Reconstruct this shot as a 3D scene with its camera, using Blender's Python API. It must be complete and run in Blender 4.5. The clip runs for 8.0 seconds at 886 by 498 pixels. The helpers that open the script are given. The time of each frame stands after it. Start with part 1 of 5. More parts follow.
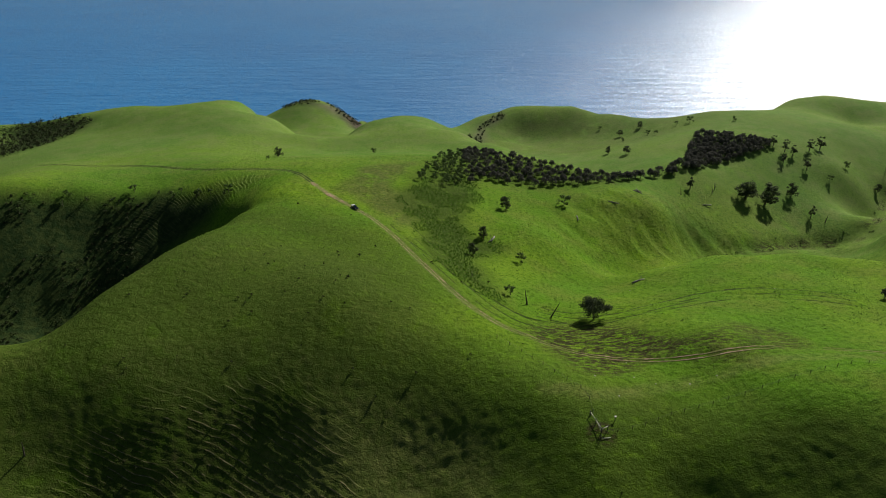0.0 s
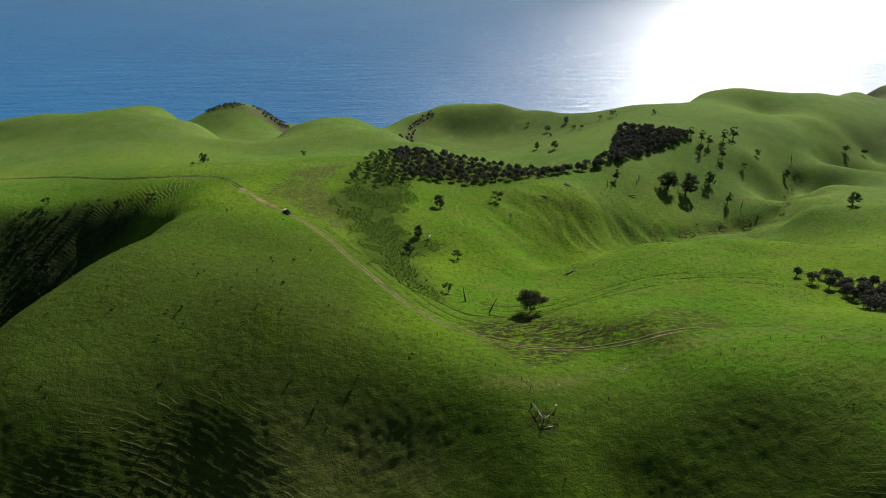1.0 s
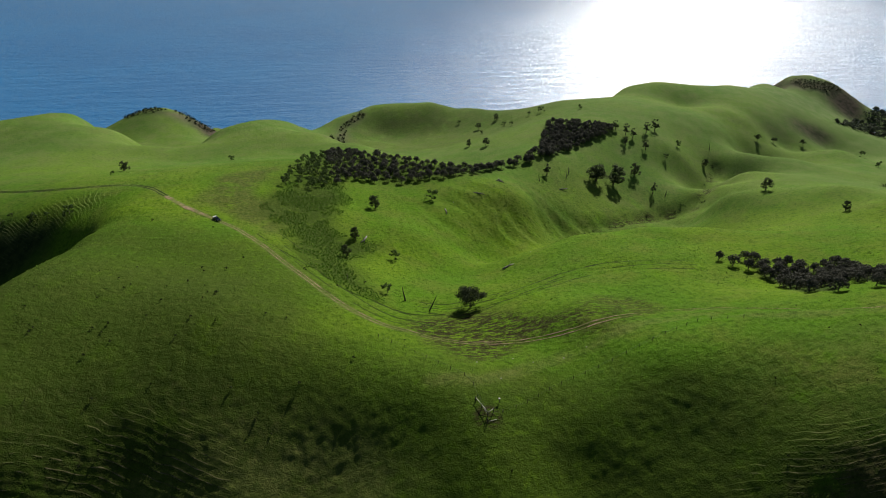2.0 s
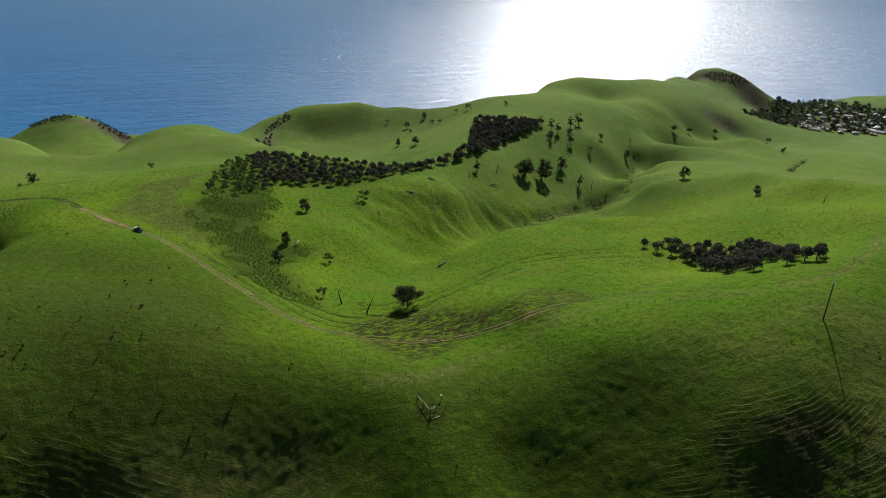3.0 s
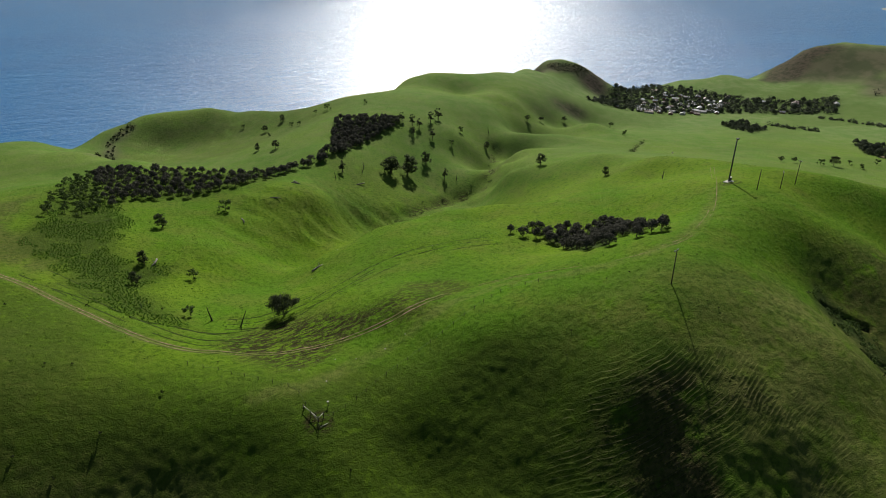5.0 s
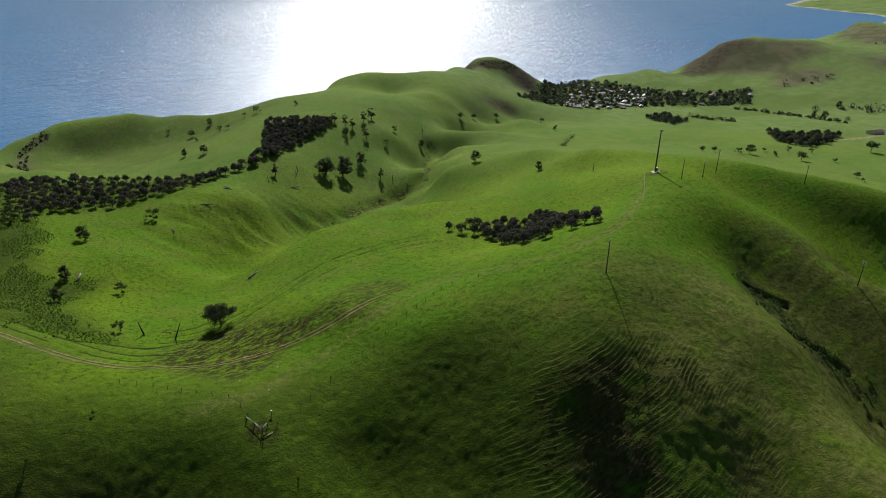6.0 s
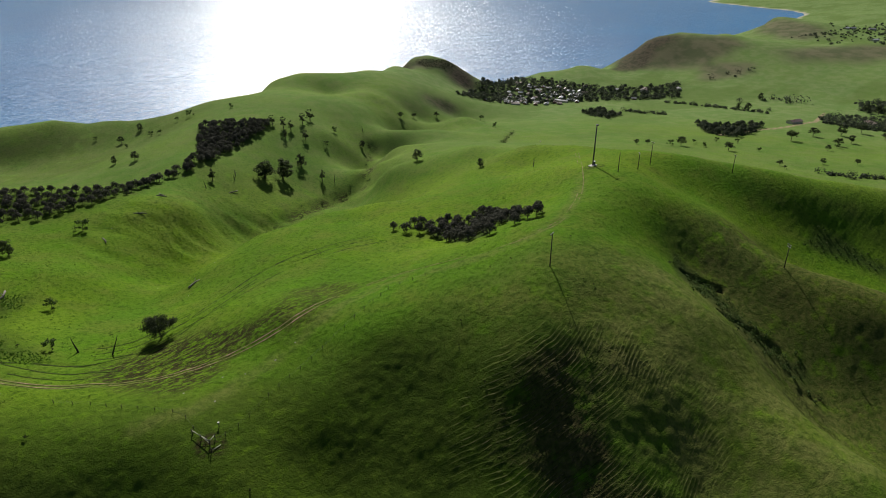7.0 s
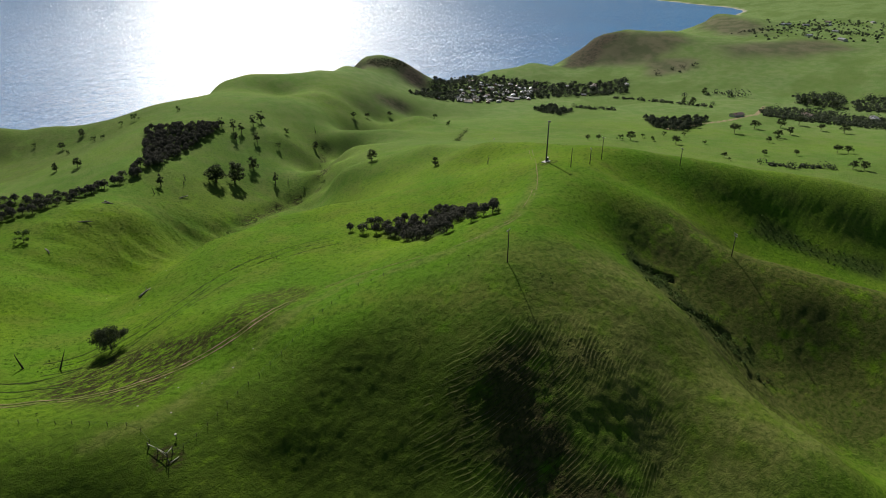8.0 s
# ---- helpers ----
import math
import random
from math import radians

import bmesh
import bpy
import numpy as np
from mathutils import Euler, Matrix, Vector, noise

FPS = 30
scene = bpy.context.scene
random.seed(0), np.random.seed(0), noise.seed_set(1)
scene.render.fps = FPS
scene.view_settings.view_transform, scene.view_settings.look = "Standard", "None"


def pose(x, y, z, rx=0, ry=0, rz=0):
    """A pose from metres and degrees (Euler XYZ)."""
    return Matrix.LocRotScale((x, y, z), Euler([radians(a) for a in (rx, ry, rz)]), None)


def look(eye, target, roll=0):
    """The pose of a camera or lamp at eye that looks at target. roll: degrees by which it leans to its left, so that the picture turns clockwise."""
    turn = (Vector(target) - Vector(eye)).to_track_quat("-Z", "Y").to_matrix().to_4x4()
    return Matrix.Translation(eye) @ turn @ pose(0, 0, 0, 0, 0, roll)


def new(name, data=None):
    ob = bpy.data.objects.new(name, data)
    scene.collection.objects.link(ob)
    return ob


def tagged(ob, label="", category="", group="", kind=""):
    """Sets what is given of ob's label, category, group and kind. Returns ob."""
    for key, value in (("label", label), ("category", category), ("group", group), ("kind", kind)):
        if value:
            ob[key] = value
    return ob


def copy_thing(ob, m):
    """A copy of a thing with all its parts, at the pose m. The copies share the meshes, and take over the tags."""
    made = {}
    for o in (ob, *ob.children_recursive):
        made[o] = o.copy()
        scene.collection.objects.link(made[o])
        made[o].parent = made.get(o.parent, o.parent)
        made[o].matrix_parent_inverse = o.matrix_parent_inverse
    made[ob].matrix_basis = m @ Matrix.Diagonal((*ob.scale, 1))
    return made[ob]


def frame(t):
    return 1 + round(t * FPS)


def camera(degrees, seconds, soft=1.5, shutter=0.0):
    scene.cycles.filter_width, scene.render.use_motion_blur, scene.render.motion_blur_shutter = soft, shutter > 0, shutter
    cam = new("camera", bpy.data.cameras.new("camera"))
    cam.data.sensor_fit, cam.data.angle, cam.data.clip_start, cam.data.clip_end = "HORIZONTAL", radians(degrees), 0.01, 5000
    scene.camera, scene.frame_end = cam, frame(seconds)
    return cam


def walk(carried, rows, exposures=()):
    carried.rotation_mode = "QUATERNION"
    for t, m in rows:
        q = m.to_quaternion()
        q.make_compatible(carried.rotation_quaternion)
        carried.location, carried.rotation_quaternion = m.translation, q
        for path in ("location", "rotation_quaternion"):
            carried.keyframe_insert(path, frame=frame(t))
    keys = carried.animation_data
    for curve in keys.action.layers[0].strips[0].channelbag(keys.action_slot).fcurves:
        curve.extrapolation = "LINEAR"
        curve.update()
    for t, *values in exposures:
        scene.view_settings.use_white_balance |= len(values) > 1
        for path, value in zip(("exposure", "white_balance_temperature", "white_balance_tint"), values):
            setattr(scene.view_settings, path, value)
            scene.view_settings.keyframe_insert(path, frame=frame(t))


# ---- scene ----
import functools
import itertools
from math import sin, cos, pi

# camera: a drone that hangs still and pans to its right
EYE = (0.0, 0.0, 220.0)
cam = camera(71.05, 8.0, 1.0)
PATH = [(0.0, 0.0, -24.78), (0.5, -3.03, -24.80), (1.0, -6.47, -24.83), (1.5, -9.61, -24.86), (3.0, -19.49, -25.00),
        (3.5, -22.71, -25.04), (4.0, -26.08, -25.10), (4.5, -29.19, -25.14), (6.0, -38.53, -25.28), (6.5, -41.31, -25.32),
        (7.0, -44.08, -25.37), (7.5, -46.34, -25.41), (8.0, -48.39, -25.46)]
walk(cam, [(t, pose(*EYE, 90 + pitch, 0, yaw)) for t, yaw, pitch in PATH],
     [(0.0, 0.44), (1.5, 0.40), (3.5, 0.34), (6.0, 0.35), (8.0, 0.36)])

# light: afternoon sun over the sea, clear sky
SUN_AZ, SUN_EL = 33.5, 34.0
world = bpy.data.worlds.new("sky")
scene.world = world
world.use_nodes = True
wn = world.node_tree.nodes
sky = wn.new("ShaderNodeTexSky")
sky.sky_type = "NISHITA"
sky.sun_disc = False
sky.sun_elevation = radians(SUN_EL)
sky.sun_rotation = radians(SUN_AZ)
sky.altitude = 200
world.node_tree.links.new(sky.outputs[0], wn["Background"].inputs["Color"])
wn["Background"].inputs["Strength"].default_value = 0.036
lamp = bpy.data.lights.new("sun", "SUN")
lamp.energy = 5.0
lamp.angle = radians(0.53)
lamp.color = (1.0, 0.95, 0.88)
sun = new("sun", lamp)
a, e = radians(SUN_AZ), radians(SUN_EL)
to_sun = Vector((sin(a) * cos(e), cos(a) * cos(e), sin(e)))
sun.matrix_world = look(to_sun * 3000, (0, 0, 0))

# ---------------------------------------------------------------- materials


class Mat:
    """A node material under construction."""

    def __init__(self, name, rough=0.8, spec=0.3):
        self.m = bpy.data.materials.new(name)
        self.m.use_nodes = True
        self.t = self.m.node_tree
        self.b = self.t.nodes["Principled BSDF"]
        self.b.inputs["Roughness"].default_value = rough
        self.b.inputs["Specular IOR Level"].default_value = spec
        self.geo = self.t.nodes.new("ShaderNodeNewGeometry")

    def put(self, sock, v):
        if isinstance(v, bpy.types.NodeSocket):
            self.t.links.new(v, sock)
        elif isinstance(v, (tuple, list)) and len(v) == 3 and sock.type == "RGBA":
            sock.default_value = (*v, 1)
        else:
            sock.default_value = v

    def noise(self, scale, detail=4.0, vec=None, rough=0.55, stretch=None, warp=0.0):
        n = self.t.nodes.new("ShaderNodeTexNoise")
        n.inputs["Scale"].default_value = scale
        n.inputs["Detail"].default_value = detail
        n.inputs["Roughness"].default_value = rough
        n.inputs["Distortion"].default_value = warp
        v = vec or self.geo.outputs["Position"]
        if stretch:
            mp = self.t.nodes.new("ShaderNodeMapping")
            self.t.links.new(v, mp.inputs["Vector"])
            mp.inputs["Scale"].default_value = stretch
            v = mp.outputs[0]
        self.t.links.new(v, n.inputs["Vector"])
        return n.outputs[0]

    def ramp(self, v, lo, hi, a=0.0, b=1.0):
        n = self.t.nodes.new("ShaderNodeMapRange")
        n.interpolation_type = "SMOOTHSTEP"
        self.put(n.inputs["Value"], v)
        for k, x in (("From Min", lo), ("From Max", hi), ("To Min", a), ("To Max", b)):
            n.inputs[k].default_value = x
        return n.outputs[0]

    def math(self, op, a, b=0.0):
        n = self.t.nodes.new("ShaderNodeMath")
        n.operation = op
        self.put(n.inputs[0], a)
        self.put(n.inputs[1], b)
        return n.outputs[0]

    def mix(self, fac, a, b):
        n = self.t.nodes.new("ShaderNodeMix")
        n.data_type = "RGBA"
        self.put(n.inputs[0], fac)
        self.put(n.inputs[6], a)
        self.put(n.inputs[7], b)
        return n.outputs[2]

    def attr(self, name):
        n = self.t.nodes.new("ShaderNodeAttribute")
        n.attribute_name = name
        return n.outputs["Fac"]

    def random(self):
        return self.t.nodes.new("ShaderNodeObjectInfo").outputs["Random"]

    def island(self):
        return self.geo.outputs["Random Per Island"]

    def bump(self, height, strength=0.5, dist=0.1, base=None):
        n = self.t.nodes.new("ShaderNodeBump")
        n.inputs["Strength"].default_value = strength
        n.inputs["Distance"].default_value = dist
        self.put(n.inputs["Height"], height)
        if base is not None:
            self.t.links.new(base, n.inputs["Normal"])
        self.t.links.new(n.outputs[0], self.b.inputs["Normal"])
        return n.outputs[0]

    def color(self, c):
        self.put(self.b.inputs["Base Color"], c)
        return self

    def rough(self, r):
        self.put(self.b.inputs["Roughness"], r)
        return self


def simple(name, c1, c2, scale=8.0, rough=0.7, spec=0.3, metal=0.0, bump=0.2):
    m = Mat(name, rough, spec)
    n = m.noise(scale, 5)
    m.color(m.mix(m.ramp(n, 0.35, 0.68), c1, c2))
    m.b.inputs["Metallic"].default_value = metal
    if bump:
        m.bump(m.noise(scale * 5, 3), bump, 0.02)
    return m.m


def grass_material():
    m = Mat("pasture_grass", 0.95, 0.02)
    big = m.noise(0.012, 4)
    mid = m.noise(0.07, 5)
    fine = m.noise(0.55, 5, rough=0.65)
    tiny = m.noise(2.6, 3, rough=0.7)
    g = m.mix(m.ramp(big, 0.35, 0.65), (0.072, 0.172, 0.006), (0.122, 0.214, 0.009))
    g = m.mix(m.ramp(mid, 0.42, 0.72, 0, 0.6), g, (0.122, 0.164, 0.020))
    g = m.mix(m.ramp(fine, 0.48, 0.66, 0, 0.55), g, (0.024, 0.068, 0.004))
    g = m.mix(m.ramp(tiny, 0.48, 0.68, 0, 0.45), g, (0.020, 0.052, 0.004))
    # paler, greyer grass with distance: haze put into the base colour
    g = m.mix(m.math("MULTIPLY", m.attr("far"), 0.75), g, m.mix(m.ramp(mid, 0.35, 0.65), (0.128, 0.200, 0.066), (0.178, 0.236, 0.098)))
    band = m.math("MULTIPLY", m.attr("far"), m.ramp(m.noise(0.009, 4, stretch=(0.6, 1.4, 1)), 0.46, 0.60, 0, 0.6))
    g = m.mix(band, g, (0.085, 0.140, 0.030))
    # brown dry grass; its dark tint also replaces shade on steep faces
    dry_shade = m.math("MULTIPLY", m.attr("dry_shade"), m.ramp(m.noise(0.09, 5, rough=0.7), 0.25, 0.52))
    g = m.mix(dry_shade, g, m.mix(m.ramp(fine, 0.35, 0.65), (0.084, 0.072, 0.030), (0.036, 0.044, 0.013)))
    # rank growth of the hollow; the same dark green stands for shade nearby
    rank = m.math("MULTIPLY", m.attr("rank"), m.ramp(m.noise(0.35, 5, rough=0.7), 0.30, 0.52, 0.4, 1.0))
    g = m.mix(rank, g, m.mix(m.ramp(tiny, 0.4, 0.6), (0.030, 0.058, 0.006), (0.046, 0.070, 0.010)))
    soil = m.math("MULTIPLY", m.attr("soil"), m.ramp(m.noise(0.8, 5, rough=0.75, stretch=(0.35, 1, 1)), 0.44, 0.53))
    g = m.mix(soil, g, m.mix(m.ramp(tiny, 0.4, 0.6), (0.044, 0.034, 0.015), (0.022, 0.028, 0.008)))
    g = m.mix(m.math("MULTIPLY", m.attr("heath_shade"), 0.85), g, m.mix(m.ramp(m.noise(0.03, 5), 0.4, 0.6), (0.130, 0.116, 0.074), (0.078, 0.084, 0.046)))
    scrub = m.attr("scrub")
    g = m.mix(scrub, g, m.mix(m.ramp(m.noise(0.3, 5), 0.4, 0.6), (0.018, 0.034, 0.010), (0.034, 0.050, 0.014)))
    rock = m.mix(m.ramp(m.noise(0.12, 6, rough=0.7), 0.4, 0.65), (0.075, 0.060, 0.042), (0.030, 0.034, 0.020))
    g = m.mix(m.attr("rock"), g, rock)
    sand = m.mix(m.ramp(m.noise(0.4, 3), 0.4, 0.6), (0.46, 0.43, 0.36), (0.36, 0.33, 0.27))
    g = m.mix(m.attr("sand"), g, sand)
    dirt = m.mix(m.ramp(m.noise(0.8, 4), 0.4, 0.62), (0.32, 0.255, 0.165), (0.22, 0.165, 0.100))
    g = m.mix(m.math("MULTIPLY", m.attr("dirt"), m.ramp(m.noise(0.35, 4), 0.3, 0.5, 0.55, 1.0)), g, dirt)
    tan = m.math("MULTIPLY", m.attr("tan"), m.ramp(m.noise(0.10, 5, rough=0.7), 0.30, 0.62))
    g = m.mix(tan, g, m.mix(m.ramp(fine, 0.35, 0.65), (0.140, 0.148, 0.042), (0.078, 0.098, 0.024)))
    step = m.math("FRACT", m.attr("level"))
    worn = m.math("MULTIPLY", m.attr("tread"), m.ramp(m.noise(0.13, 5, rough=0.75), 0.42, 0.58))
    # worn stock paths; the sunlight on their treads is put into the colour
    sunlit_straw = m.mix(m.ramp(fine, 0.4, 0.6), (0.25, 0.215, 0.120), (0.16, 0.145, 0.065))
    line = m.math("MULTIPLY", m.ramp(step, 0.82, 0.89), m.ramp(step, 0.95, 1.0, 1.0, 0.0))
    line = m.math("MULTIPLY", line, m.ramp(m.noise(0.16, 4, rough=0.7), 0.40, 0.56, 0.05, 0.95))
    g = m.mix(m.math("MULTIPLY", worn, line), g, sunlit_straw)
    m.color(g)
    lump = m.math("ADD", m.math("MULTIPLY", fine, 0.7), m.math("MULTIPLY", tiny, 0.35))
    rise = m.ramp(step, 0.0, 0.9, 0.0, 1.0)
    shelf = m.math("MULTIPLY", m.math("MULTIPLY", m.ramp(step, 0.90, 1.0, 1.0, 0.0), rise), worn)
    m.bump(m.math("ADD", lump, m.math("MULTIPLY", shelf, 1.0)), 1.0, 0.9)
    return m.m


def water_material():
    m = Mat("sea_water", 0.4, 0.0)
    deep = m.ramp(m.noise(0.0025, 4), 0.3, 0.7)
    m.color(m.mix(deep, (0.006, 0.142, 0.365), (0.010, 0.174, 0.415)))
    swell = m.noise(0.02, 3, stretch=(0.5, 1.6, 1))
    chop = m.noise(0.11, 5, rough=0.65, stretch=(0.7, 1.4, 1))
    glint = m.noise(0.45, 3, rough=0.7)
    n = m.bump(m.math("ADD", m.math("ADD", m.math("MULTIPLY", swell, 2.0), chop), m.math("MULTIPLY", glint, 0.3)), 1.0, 2.4)
    gloss = m.t.nodes.new("ShaderNodeBsdfGlossy")
    gloss.distribution = "BECKMANN"
    gloss.inputs["Roughness"].default_value = 0.275
    fres = m.t.nodes.new("ShaderNodeFresnel")
    fres.inputs["IOR"].default_value = 1.36
    for node in (gloss, fres):
        m.t.links.new(n, node.inputs["Normal"])
    mx = m.t.nodes.new("ShaderNodeMixShader")
    m.t.links.new(fres.outputs[0], mx.inputs[0])
    m.t.links.new(m.b.outputs[0], mx.inputs[1])
    spark = m.t.nodes.new("ShaderNodeBsdfGlossy")
    spark.distribution = "BECKMANN"
    spark.inputs["Roughness"].default_value = 0.17
    facet = m.t.nodes.new("ShaderNodeBump")
    facet.inputs["Strength"].default_value = 1.0
    facet.inputs["Distance"].default_value = 1.5
    m.put(facet.inputs["Height"], m.noise(0.22, 2, rough=0.6, stretch=(0.8, 1.2, 1)))
    m.t.links.new(facet.outputs[0], spark.inputs["Normal"])
    lobes = m.t.nodes.new("ShaderNodeMixShader")
    lobes.inputs[0].default_value = 0.18
    m.t.links.new(gloss.outputs[0], lobes.inputs[1])
    m.t.links.new(spark.outputs[0], lobes.inputs[2])
    m.t.links.new(lobes.outputs[0], mx.inputs[2])
    m.t.links.new(mx.outputs[0], m.t.nodes["Material Output"].inputs["Surface"])
    return m.m


GRASS, WATER = grass_material(), water_material()

